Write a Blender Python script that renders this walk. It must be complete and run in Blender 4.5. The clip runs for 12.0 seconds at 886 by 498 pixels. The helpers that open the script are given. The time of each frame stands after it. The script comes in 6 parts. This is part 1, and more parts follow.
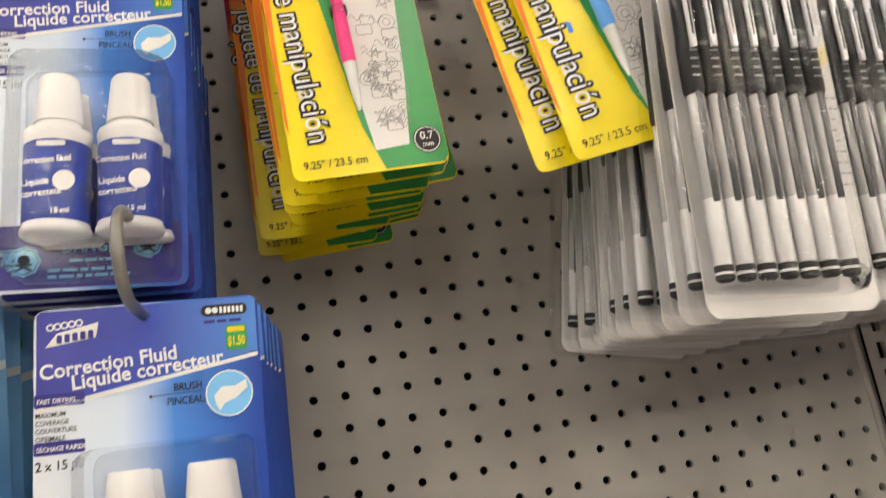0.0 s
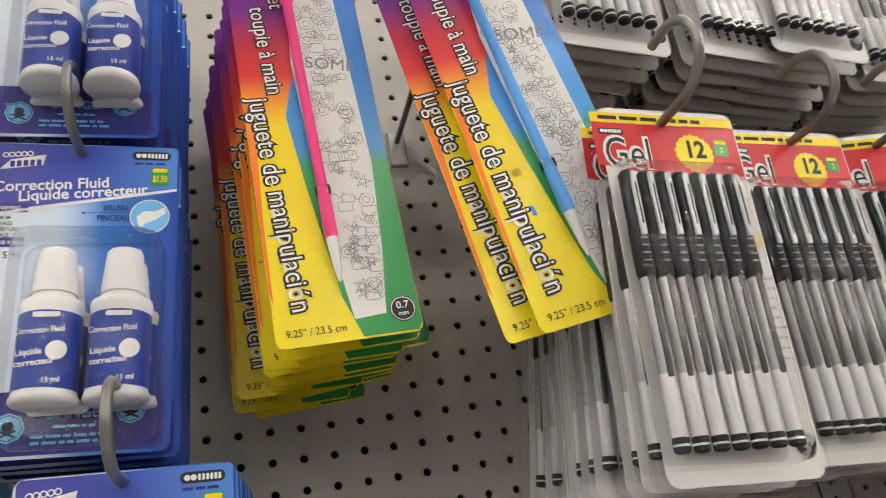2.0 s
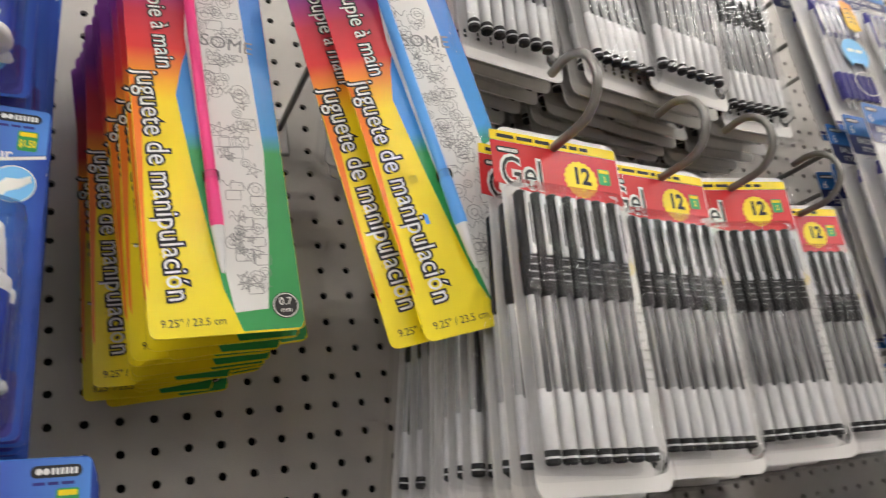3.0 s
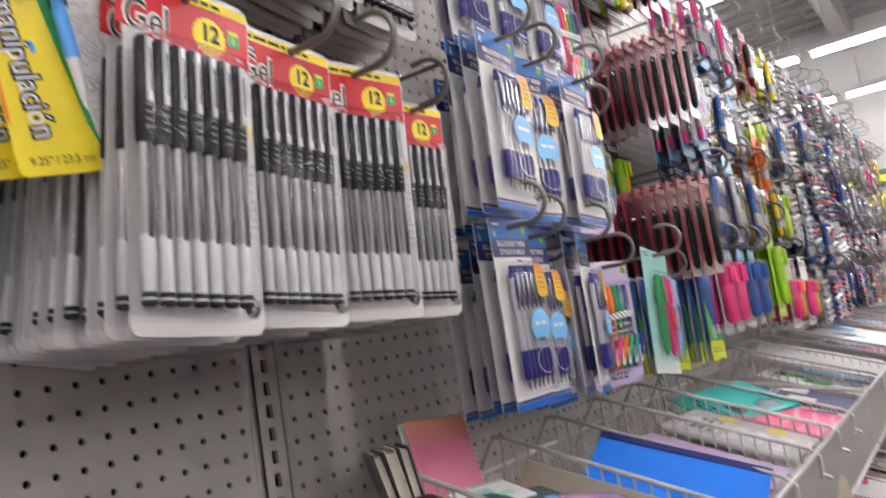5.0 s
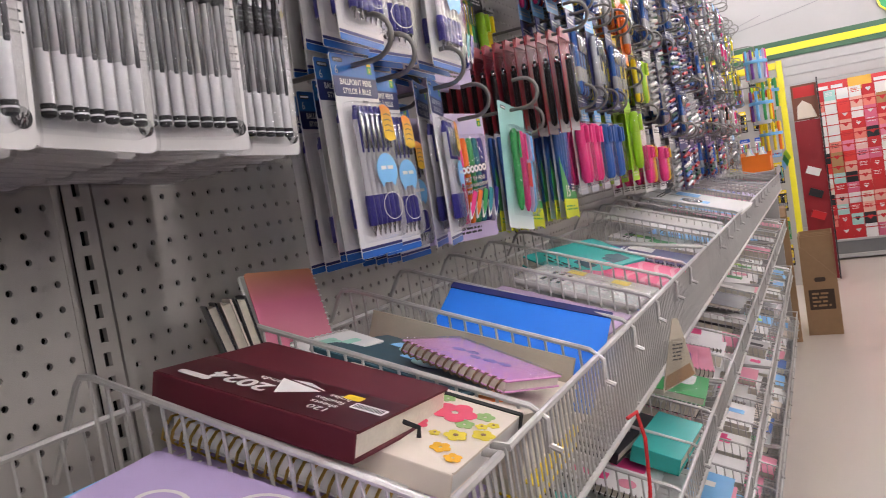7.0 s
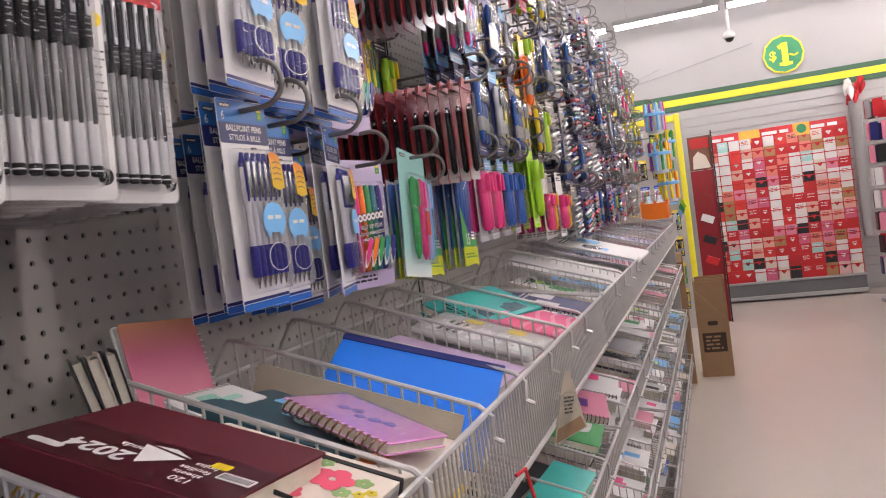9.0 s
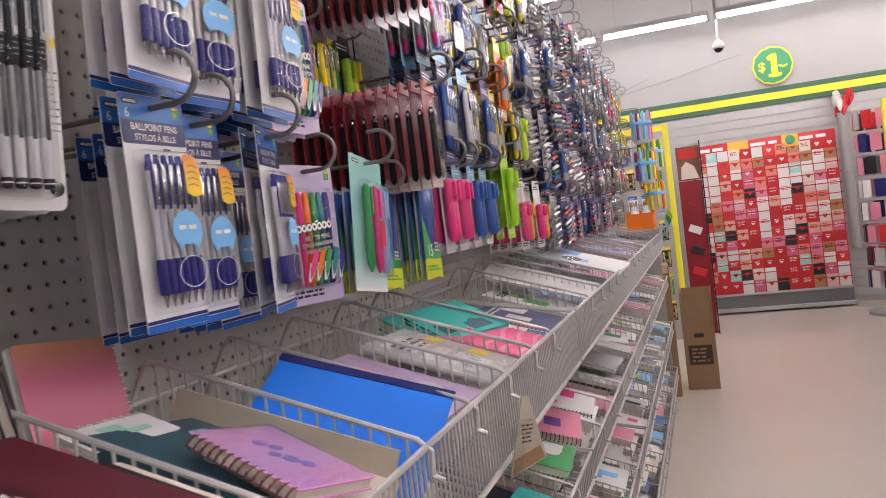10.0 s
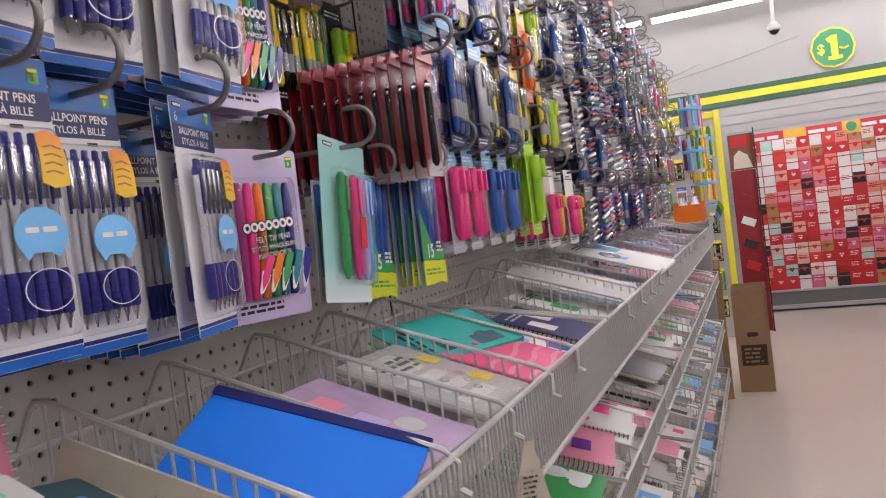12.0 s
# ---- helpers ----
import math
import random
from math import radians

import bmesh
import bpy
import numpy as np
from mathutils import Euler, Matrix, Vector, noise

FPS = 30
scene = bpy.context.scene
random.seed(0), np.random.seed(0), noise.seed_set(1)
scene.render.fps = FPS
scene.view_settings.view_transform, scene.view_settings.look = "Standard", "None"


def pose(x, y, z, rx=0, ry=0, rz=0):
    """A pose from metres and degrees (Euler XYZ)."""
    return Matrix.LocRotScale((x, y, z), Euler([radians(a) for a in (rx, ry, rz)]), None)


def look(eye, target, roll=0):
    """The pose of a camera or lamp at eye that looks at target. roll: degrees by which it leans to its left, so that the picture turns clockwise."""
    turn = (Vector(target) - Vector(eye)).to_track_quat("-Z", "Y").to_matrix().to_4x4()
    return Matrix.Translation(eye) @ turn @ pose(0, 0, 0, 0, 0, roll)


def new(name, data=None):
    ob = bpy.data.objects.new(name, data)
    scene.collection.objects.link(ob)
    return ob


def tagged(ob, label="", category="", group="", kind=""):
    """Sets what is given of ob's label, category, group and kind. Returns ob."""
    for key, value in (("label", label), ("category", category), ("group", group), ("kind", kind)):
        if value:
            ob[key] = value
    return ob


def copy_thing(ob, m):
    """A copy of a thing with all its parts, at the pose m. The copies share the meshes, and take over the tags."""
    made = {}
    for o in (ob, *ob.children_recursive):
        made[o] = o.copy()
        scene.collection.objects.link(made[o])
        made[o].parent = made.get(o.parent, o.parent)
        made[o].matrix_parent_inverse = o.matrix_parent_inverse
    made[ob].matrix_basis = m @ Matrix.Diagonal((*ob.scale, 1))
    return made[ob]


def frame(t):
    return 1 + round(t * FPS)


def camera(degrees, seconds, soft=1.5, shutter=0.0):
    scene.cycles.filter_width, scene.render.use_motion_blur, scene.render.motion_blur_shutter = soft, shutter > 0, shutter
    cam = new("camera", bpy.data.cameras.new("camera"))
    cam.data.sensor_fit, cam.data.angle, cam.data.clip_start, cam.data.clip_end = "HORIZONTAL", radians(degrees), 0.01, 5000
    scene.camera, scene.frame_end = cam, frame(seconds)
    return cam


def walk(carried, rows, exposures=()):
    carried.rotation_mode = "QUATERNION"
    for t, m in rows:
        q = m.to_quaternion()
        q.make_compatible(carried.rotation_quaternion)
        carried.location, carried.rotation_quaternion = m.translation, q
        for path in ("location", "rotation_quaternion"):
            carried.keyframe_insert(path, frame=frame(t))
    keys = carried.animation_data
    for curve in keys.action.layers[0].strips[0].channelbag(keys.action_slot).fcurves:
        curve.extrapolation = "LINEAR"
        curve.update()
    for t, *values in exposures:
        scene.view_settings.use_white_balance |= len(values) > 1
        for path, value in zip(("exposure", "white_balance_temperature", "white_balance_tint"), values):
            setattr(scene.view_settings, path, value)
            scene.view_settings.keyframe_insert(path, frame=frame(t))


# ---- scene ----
cam = camera(60.3, 12.0, soft=1.0, shutter=0.5)
PATH = [
    (0, (-0.542, -0.616, 1.42), (-0.097, 1.284, 1.859), -9.7),
    (0.5, (-0.533, -0.621, 1.423), (-0.062, 1.239, 1.99), -10.3),
    (1, (-0.542, -0.636, 1.43), (-0.059, 1.19, 2.089), -10.8),
    (1.5, (-0.548, -0.647, 1.433), (-0.05, 1.151, 2.154), -10.8),
    (2, (-0.553, -0.649, 1.433), (0.013, 1.118, 2.18), -10.6),
    (2.5, (-0.566, -0.640, 1.442), (0.158, 1.087, 2.155), -9.9),
    (2.7, (-0.570, -0.642, 1.444), (0.238, 1.059, 2.145), -9.8),
    (4.3, (-0.617, -0.658, 1.436), (0.848, 0.644, 1.839), -8.3),
    (4.5, (-0.611, -0.669, 1.431), (0.912, 0.577, 1.791), -8.5),
    (5, (-0.587, -0.673, 1.42), (1.046, 0.46, 1.645), -9.0),
    (5.5, (-0.559, -0.67, 1.39), (1.134, 0.393, 1.459), -9.2),
    (6, (-0.541, -0.669, 1.379), (1.187, 0.336, 1.336), -9.5),
    (6.5, (-0.538, -0.672, 1.379), (1.217, 0.281, 1.265), -9.5),
    (7, (-0.535, -0.672, 1.379), (1.244, 0.231, 1.238), -9.2),
    (7.5, (-0.53, -0.678, 1.382), (1.277, 0.17, 1.246), -8.8),
    (9.5, (-0.483, -0.697, 1.394), (1.405, -0.041, 1.325), -7.3),
    (10, (-0.411, -0.712, 1.391), (1.477, -0.055, 1.327), -7.0),
    (10.5, (-0.376, -0.728, 1.399), (1.503, -0.045, 1.341), -6.7),
    (11, (-0.322, -0.737, 1.39), (1.544, -0.021, 1.33), -6.5),
    (11.5, (-0.265, -0.749, 1.387), (1.588, -0.001, 1.323), -6.8),
    (12, (-0.188, -0.708, 1.388), (1.655, 0.065, 1.319), -7.2),
]
LIGHT = [(0, 0.46, 7100, 11), (1.5, 0.17, 6600, 9), (2.7, 0.19, 6480, 10), (4.5, 0.14, 6120, 15), (6.5, 0.06, 6180, 19), (9.5, -0.08, 6330, 23), (12, -0.18, 6150, 22)]
walk(cam, [(t, look(eye, target, roll)) for t, eye, target, roll in PATH], LIGHT)

# ---- light ----
world = bpy.data.worlds.new("world")
scene.world = world
world.use_nodes = True
world.node_tree.nodes["Background"].inputs[0].default_value = (0.9, 0.95, 1.0, 1)
world.node_tree.nodes["Background"].inputs[1].default_value = 0.01
TUBE_POWER = 34.0

# ---- materials ----
MATS = {}


def mat(name, col, rough=0.5, metal=0.0, var=0.08, scale=30.0, bump=0.0, bscale=200.0, coat=0.0, spec=0.35, emit=0.0):
    """A surface with variation at two scales and fine relief."""
    if name in MATS:
        return MATS[name]
    m = bpy.data.materials.new(name)
    m.use_nodes = True
    nt = m.node_tree
    b = nt.nodes["Principled BSDF"]
    b.inputs["Roughness"].default_value = rough
    b.inputs["Metallic"].default_value = metal
    b.inputs["Coat Weight"].default_value = coat
    b.inputs["Coat Roughness"].default_value = 0.12
    b.inputs["Specular IOR Level"].default_value = spec
    if emit:
        b.inputs["Emission Color"].default_value = (*col, 1)
        b.inputs["Emission Strength"].default_value = emit
    tc = nt.nodes.new("ShaderNodeTexCoord")
    n1 = nt.nodes.new("ShaderNodeTexNoise")
    n1.inputs["Scale"].default_value = scale
    n1.inputs["Detail"].default_value = 3
    n2 = nt.nodes.new("ShaderNodeTexNoise")
    n2.inputs["Scale"].default_value = scale * 0.13
    n2.inputs["Detail"].default_value = 2
    nt.links.new(tc.outputs["Object"], n1.inputs["Vector"])
    nt.links.new(tc.outputs["Object"], n2.inputs["Vector"])
    add = nt.nodes.new("ShaderNodeMath")
    add.operation = "ADD"
    nt.links.new(n1.outputs["Fac"], add.inputs[0])
    nt.links.new(n2.outputs["Fac"], add.inputs[1])
    mp = nt.nodes.new("ShaderNodeMapRange")
    mp.inputs["From Min"].default_value, mp.inputs["From Max"].default_value = 0.45, 1.55
    mp.inputs["To Min"].default_value, mp.inputs["To Max"].default_value = 1 - var, 1 + var
    nt.links.new(add.outputs[0], mp.inputs["Value"])
    mul = nt.nodes.new("ShaderNodeVectorMath")
    mul.operation = "SCALE"
    mul.inputs[0].default_value = col
    nt.links.new(mp.outputs["Result"], mul.inputs["Scale"])
    nt.links.new(mul.outputs["Vector"], b.inputs["Base Color"])
    rr = nt.nodes.new("ShaderNodeMapRange")
    rr.inputs["To Min"].default_value, rr.inputs["To Max"].default_value = rough * 0.8, min(1, rough * 1.2)
    nt.links.new(n2.outputs["Fac"], rr.inputs["Value"])
    nt.links.new(rr.outputs["Result"], b.inputs["Roughness"])
    if bump:
        n3 = nt.nodes.new("ShaderNodeTexNoise")
        n3.inputs["Scale"].default_value = bscale
        nt.links.new(tc.outputs["Object"], n3.inputs["Vector"])
        bp = nt.nodes.new("ShaderNodeBump")
        bp.inputs["Strength"].default_value = bump
        bp.inputs["Distance"].default_value = 0.002
        nt.links.new(n3.outputs["Fac"], bp.inputs["Height"])
        nt.links.new(bp.outputs["Normal"], b.inputs["Normal"])
    MATS[name] = m
    return m


def gradient(name, stops, axis, lo, hi, rough=0.34, coat=0.1):
    """A printed card whose ink runs through stops along one axis of the object, from lo to hi in metres."""
    if name in MATS:
        return MATS[name]
    m = mat(name, (1, 1, 1), rough, var=0.03, coat=coat)
    nt = m.node_tree
    b = nt.nodes["Principled BSDF"]
    tc = nt.nodes.new("ShaderNodeTexCoord")
    sep = nt.nodes.new("ShaderNodeSeparateXYZ")
    nt.links.new(tc.outputs["Object"], sep.inputs[0])
    mp = nt.nodes.new("ShaderNodeMapRange")
    mp.inputs["From Min"].default_value, mp.inputs["From Max"].default_value = lo, hi
    nt.links.new(sep.outputs[axis], mp.inputs["Value"])
    cr = nt.nodes.new("ShaderNodeValToRGB")
    els = cr.color_ramp.elements
    while len(els) < len(stops):
        els.new(0.5)
    for e, (p, c) in zip(els, stops):
        e.position, e.color = p, (*c, 1)
    nt.links.new(mp.outputs["Result"], cr.inputs["Fac"])
    nt.links.new(cr.outputs["Color"], b.inputs["Base Color"])
    return m


def clear(name, tint=(1, 1, 1), rough=0.06, gloss=1.0):
    """Thin clear plastic: light goes straight through, gloss by Fresnel."""
    if name in MATS:
        return MATS[name]
    m = bpy.data.materials.new(name)
    m.use_nodes = True
    nt = m.node_tree
    nt.nodes.remove(nt.nodes["Principled BSDF"])
    tr = nt.nodes.new("ShaderNodeBsdfTransparent")
    tr.inputs["Color"].default_value = (*tint, 1)
    gl = nt.nodes.new("ShaderNodeBsdfGlossy")
    gl.inputs["Roughness"].default_value = rough
    fr = nt.nodes.new("ShaderNodeFresnel")
    fr.inputs["IOR"].default_value = 1.5
    ml = nt.nodes.new("ShaderNodeMath")
    ml.operation = "MULTIPLY"
    ml.use_clamp = True
    ml.inputs[1].default_value = gloss
    tc = nt.nodes.new("ShaderNodeTexCoord")
    nz = nt.nodes.new("ShaderNodeTexNoise")
    nz.inputs["Scale"].default_value = 60
    bp = nt.nodes.new("ShaderNodeBump")
    bp.inputs["Strength"].default_value = 0.55
    bp.inputs["Distance"].default_value = 0.004
    nt.links.new(tc.outputs["Object"], nz.inputs["Vector"])
    nt.links.new(nz.outputs["Fac"], bp.inputs["Height"])
    nt.links.new(bp.outputs["Normal"], gl.inputs["Normal"])
    nt.links.new(fr.outputs[0], ml.inputs[0])
    mx = nt.nodes.new("ShaderNodeMixShader")
    nt.links.new(ml.outputs[0], mx.inputs["Fac"])
    nt.links.new(tr.outputs[0], mx.inputs[1])
    nt.links.new(gl.outputs[0], mx.inputs[2])
    nt.links.new(mx.outputs[0], nt.nodes["Material Output"].inputs["Surface"])
    MATS[name] = m
    return m


WHITE = mat("white print", (0.8, 0.79, 0.77), 0.4, var=0.03, coat=0.2)
CARD = mat("white card", (0.78, 0.77, 0.76), 0.5, var=0.04, coat=0.03)
BLACK = mat("black plastic", (0.006, 0.006, 0.007), 0.3, var=0.2)
INK = mat("black ink", (0.02, 0.02, 0.022), 0.5)
GREY_INK = mat("grey ink", (0.25, 0.25, 0.26), 0.5)
PEG = mat("pegboard enamel", (0.47, 0.45, 0.42), 0.45, var=0.09, scale=9, bump=0.15, bscale=900)
STEEL = mat("grey powder-coated steel", (0.36, 0.35, 0.34), 0.42, metal=0.2, var=0.08, scale=14, bump=0.1, bscale=700)
WIRE = mat("galvanised wire", (0.54, 0.53, 0.515), 0.32, metal=0.35, var=0.12, scale=40)
HOOK = mat("zinc hook wire", (0.22, 0.215, 0.205), 0.35, metal=0.7, var=0.15, scale=60)
HOLLOW_SHADE = mat("dark cavity", (0.015, 0.015, 0.015), 0.9)
CLEAR = clear("clear blister plastic", (0.92, 0.92, 0.925), rough=0.035, gloss=0.6)
FILM = clear("thin clear film", rough=0.05, gloss=0.3)
MILKY = clear("clear pack film", (0.93, 0.93, 0.94), 0.12, 1.3)


# ---- geometry helpers ----
class Geo:
    """Collects vertices and faces of one mesh."""

    def __init__(self):
        self.v, self.f, self.m = [], [], Matrix.Identity(4)

    def at(self, m):
        self.m = m
        return self

    def add(self, vs, fs):
        k = len(self.v)
        self.v += [tuple(self.m @ Vector(p)) for p in vs]
        self.f += [tuple(i + k for i in f) for f in fs]
        return self

    def box(self, x0, x1, y0, y1, z0, z1):
        vs = [(x, y, z) for x in (x0, x1) for y in (y0, y1) for z in (z0, z1)]
        return self.add(vs, [(0, 1, 3, 2), (4, 6, 7, 5), (0, 4, 5, 1), (2, 3, 7, 6), (0, 2, 6, 4), (1, 5, 7, 3)])

    def rbox(self, x0, x1, y0, y1, z0, z1, c):
        """A box with chamfered edges."""
        g = bmesh.new()
        bmesh.ops.create_cube(g, size=1)
        for v in g.verts:
            v.co = Vector(((x0 + x1) / 2 + v.co.x * (x1 - x0), (y0 + y1) / 2 + v.co.y * (y1 - y0), (z0 + z1) / 2 + v.co.z * (z1 - z0)))
        bmesh.ops.bevel(g, geom=g.edges[:], offset=c, segments=2, affect="EDGES", profile=0.5)
        g.verts.index_update()
        self.add([v.co for v in g.verts], [[v.index for v in f.verts] for f in g.faces])
        g.free()
        return self

    def prism(self, poly, y0, y1):
        """The polygon poly in x and z, thick from y0 (front) to y1."""
        n = len(poly)
        vs = [(x, y0, z) for x, z in poly] + [(x, y1, z) for x, z in poly]
        fs = [tuple(range(n)), tuple(range(2 * n - 1, n - 1, -1))]
        fs += [(i, i + n, (i + 1) % n + n, (i + 1) % n) for i in range(n)]
        return self.add(vs, fs)

    def plate(self, x0, x1, z0, z1, y0, y1, r=0.004, seg=3):
        return self.prism(rounded(x0, x1, z0, z1, r, seg), y0, y1)

    def disc(self, x, z, r, y0, y1, n=20, sz=1.0):
        return self.prism([(x + r * math.cos(a * math.tau / n), z + sz * r * math.sin(a * math.tau / n)) for a in range(n)], y0, y1)

    def ring(self, x, z, r, w, y, n=20):
        vs = [(x + q * math.cos(a * math.tau / n), y, z + q * math.sin(a * math.tau / n)) for a in range(n) for q in (r, r - w)]
        return self.add(vs, [(2 * a, 2 * a + 1, (2 * a + 3) % (2 * n), (2 * a + 2) % (2 * n)) for a in range(n)])

    def stroke(self, pts, w, y):
        """A flat line of width w through points in x and z."""
        for (xa, za), (xb, zb) in zip(pts, pts[1:]):
            d = math.hypot(xb - xa, zb - za) or 1
            nx, nz = -(zb - za) / d * w / 2, (xb - xa) / d * w / 2
            self.add([(xa + nx, y, za + nz), (xa - nx, y, za - nz), (xb - nx, y, zb - nz), (xb + nx, y, zb + nz)], [(0, 1, 2, 3)])
        return self

    def tube(self, pts, r, n=8):
        pts = [Vector(p) for p in pts]
        vs, fs = [], []
        up = None
        for i, p in enumerate(pts):
            d = (pts[min(i + 1, len(pts) - 1)] - pts[max(i - 1, 0)]).normalized()
            if up is None:
                up = Vector((0, 0, 1)) if abs(d.z) < 0.9 else Vector((1, 0, 0))
            side = d.cross(up).normalized()
            up = side.cross(d).normalized()
            vs += [p + r * (math.cos(a * math.tau / n) * side + math.sin(a * math.tau / n) * up) for a in range(n)]
        for i in range(len(pts) - 1):
            fs += [(i * n + a, i * n + (a + 1) % n, (i + 1) * n + (a + 1) % n, (i + 1) * n + a) for a in range(n)]
        fs += [tuple(range(n - 1, -1, -1)), tuple(range((len(pts) - 1) * n, len(pts) * n))]
        return self.add(vs, fs)

    def lathe(self, prof, n=14, x=0.0, y=0.0, sy=1.0):
        """prof: radius and height pairs from the bottom up, round the upright axis at x, y."""
        vs = [(x + r * math.cos(a * math.tau / n), y + sy * r * math.sin(a * math.tau / n), z) for r, z in prof for a in range(n)]
        fs = []
        for i in range(len(prof) - 1):
            fs += [(i * n + a, i * n + (a + 1) % n, (i + 1) * n + (a + 1) % n, (i + 1) * n + a) for a in range(n)]
        fs += [tuple(range(n - 1, -1, -1)), tuple(range((len(prof) - 1) * n, len(prof) * n))]
        return self.add(vs, fs)

    def text(self, s, size, x, z, y, turn=0.0, bold=0.0, align="LEFT", wide=1.0):
        vs, fs = letters(s, bold, align)
        ca, sa = math.cos(radians(turn)), math.sin(radians(turn))
        return self.add([(x + size * (wide * a * ca - b * sa), y, z + size * (wide * a * sa + b * ca)) for a, b in vs], fs)


def rounded(x0, x1, z0, z1, r, seg=3):
    out = []
    for cx, cz, a0 in ((x1 - r, z1 - r, 0), (x0 + r, z1 - r, 90), (x0 + r, z0 + r, 180), (x1 - r, z0 + r, 270)):
        out += [(cx + r * math.cos(radians(a0 + 90 * i / seg)), cz + r * math.sin(radians(a0 + 90 * i / seg))) for i in range(seg + 1)]
    return out


LETTERS = {}


def letters(s, bold, align):
    key = (s, bold, align)
    if key not in LETTERS:
        cu = bpy.data.curves.new("lettering", "FONT")
        cu.body, cu.size, cu.offset, cu.align_x, cu.resolution_u = s, 1.0, bold, align, 3
        ob = new("lettering", cu)
        me = bpy.data.meshes.new_from_object(ob.evaluated_get(bpy.context.evaluated_depsgraph_get()))
        LETTERS[key] = ([(v.co.x, v.co.y) for v in me.vertices], [tuple(p.vertices) for p in me.polygons])
        bpy.data.objects.remove(ob)
        bpy.data.meshes.remove(me)
        bpy.data.curves.remove(cu)
    return LETTERS[key]


def mesh(name, g, material, smooth=False):
    me = bpy.data.meshes.new(name)
    me.from_pydata(g.v, [], g.f)
    me.materials.append(material)
    if smooth:
        me.polygons.foreach_set("use_smooth", [True] * len(me.polygons))
        me.set_sharp_from_angle(angle=0.8)
    me.update()
    return me


def part(name, g, material, parent, label="", smooth=False, m=None):
    me = g if isinstance(g, bpy.types.Mesh) else mesh(name, g, material, smooth)
    ob = new(name, me)
    ob.parent = parent
    if m is not None:
        ob.matrix_basis = m
    return tagged(ob, label)


def thing(name, label, category, group="", kind="", m=None):
    ob = new(name)
    ob.empty_display_size = 0.02
    if m is not None:
        ob.matrix_basis = m
    return tagged(ob, label, category, group, kind)


def solid(name, g, material, label, category="", kind="", smooth=False, m=None, group=""):
    ob = new(name, mesh(name, g, material, smooth))
    if m is not None:
        ob.matrix_basis = m
    return tagged(ob, label, category, group, kind)

# ---- the shop ----
PITCH, ROW0, BAY = 0.0254, 1.53, 1.2192
BAYS = [-2, -1, 0, 1, 2, 3]
TOP = 2.30
FAR = 8.95

FLOOR = mat("beige vinyl floor", (0.60, 0.53, 0.47), 0.28, var=0.05, scale=1.6, bump=0.05, bscale=300, coat=0.25)
PAINT = mat("white wall paint", (0.40, 0.40, 0.395), 0.6, var=0.03, scale=3, bump=0.08, bscale=400)
SLAT = mat("white slatwall laminate", (0.44, 0.44, 0.435), 0.4, var=0.03, scale=6)
DECK = mat("grey ceiling deck", (0.30, 0.305, 0.305), 0.6, var=0.06, scale=4)
GREEN_TRIM = mat("dark green trim", (0.05, 0.13, 0.075), 0.45)
YELLOW = mat("yellow plastic trim", (0.80, 0.72, 0.03), 0.35)
TUBE = mat("fluorescent tube", (1.0, 0.95, 0.88), 0.5, var=0.0, emit=TUBE_POWER)

solid("floor", Geo().box(-5, 9.1, -14.0, 4.0, -0.1, 0), FLOOR, "beige vinyl shop floor with faint scuffs", "floor", "structure")
g = Geo()
g.box(-5, 9.1, -14.0, 4.0, 4.2, 4.3)
for i in range(47):
    g.box(-5 + i * 0.3, -4.88 + i * 0.3, -14.0, 4.0, 4.16, 4.197)
for i in range(8):
    g.box(-5, 9.1, -12.6 + i * 2.1, -12.45 + i * 2.1, 3.85, 4.157)
solid("ceiling", g, DECK, "grey ribbed metal ceiling deck with beams", "ceiling", "structure")
wall = solid("wall_end", Geo().box(FAR, FAR + 0.15, -14.0, 4.0, 0, 4.2), PAINT, "white painted end wall with slatwall boards", "wall", "structure")
solid("wall_south", Geo().box(-5, 9.1, -14.15, -14.0, 0, 4.2), PAINT, "plain white painted side wall", "wall", "structure")
solid("wall_north", Geo().box(-5, 9.1, 4.0, 4.15, 0, 4.2), PAINT, "plain white painted side wall", "wall", "structure")
# added out of view: keeps low-angle light and floor bounce off the packs
solid("wall_aisle", Geo().box(-5, 7.6, -2.5, -2.35, 0, 1.4), mat("taupe partition paint", (0.17, 0.16, 0.155), 0.6, var=0.08, scale=5), "plain low taupe partition across the aisle", "wall", "structure")
solid("wall_back", Geo().box(-5.15, -5, -14.15, 4.15, 0, 4.2), PAINT, "plain white painted back wall", "wall", "structure")

# slatwall boards and the striped trim on the end wall
board = mesh("plank", Geo().box(-0.018, 0, -6.0, 3.95, 0.004, 0.096), SLAT)
for i in range(22):
    part("plank", board, SLAT, wall, m=pose(FAR, 0, 0.06 + 0.1 * i))
solid("trim_green", Geo().box(FAR - 0.03, FAR, -13.9, 3.95, 2.27, 2.325).box(FAR - 0.03, FAR, -13.9, 3.95, 2.405, 2.46), GREEN_TRIM, "dark green trim boards on the end wall", "trim", "structure")
solid("trim_yellow", Geo().box(FAR - 0.034, FAR - 0.002, -13.9, 3.95, 2.327, 2.403), YELLOW, "bright yellow trim stripe on the end wall", "trim", "structure")

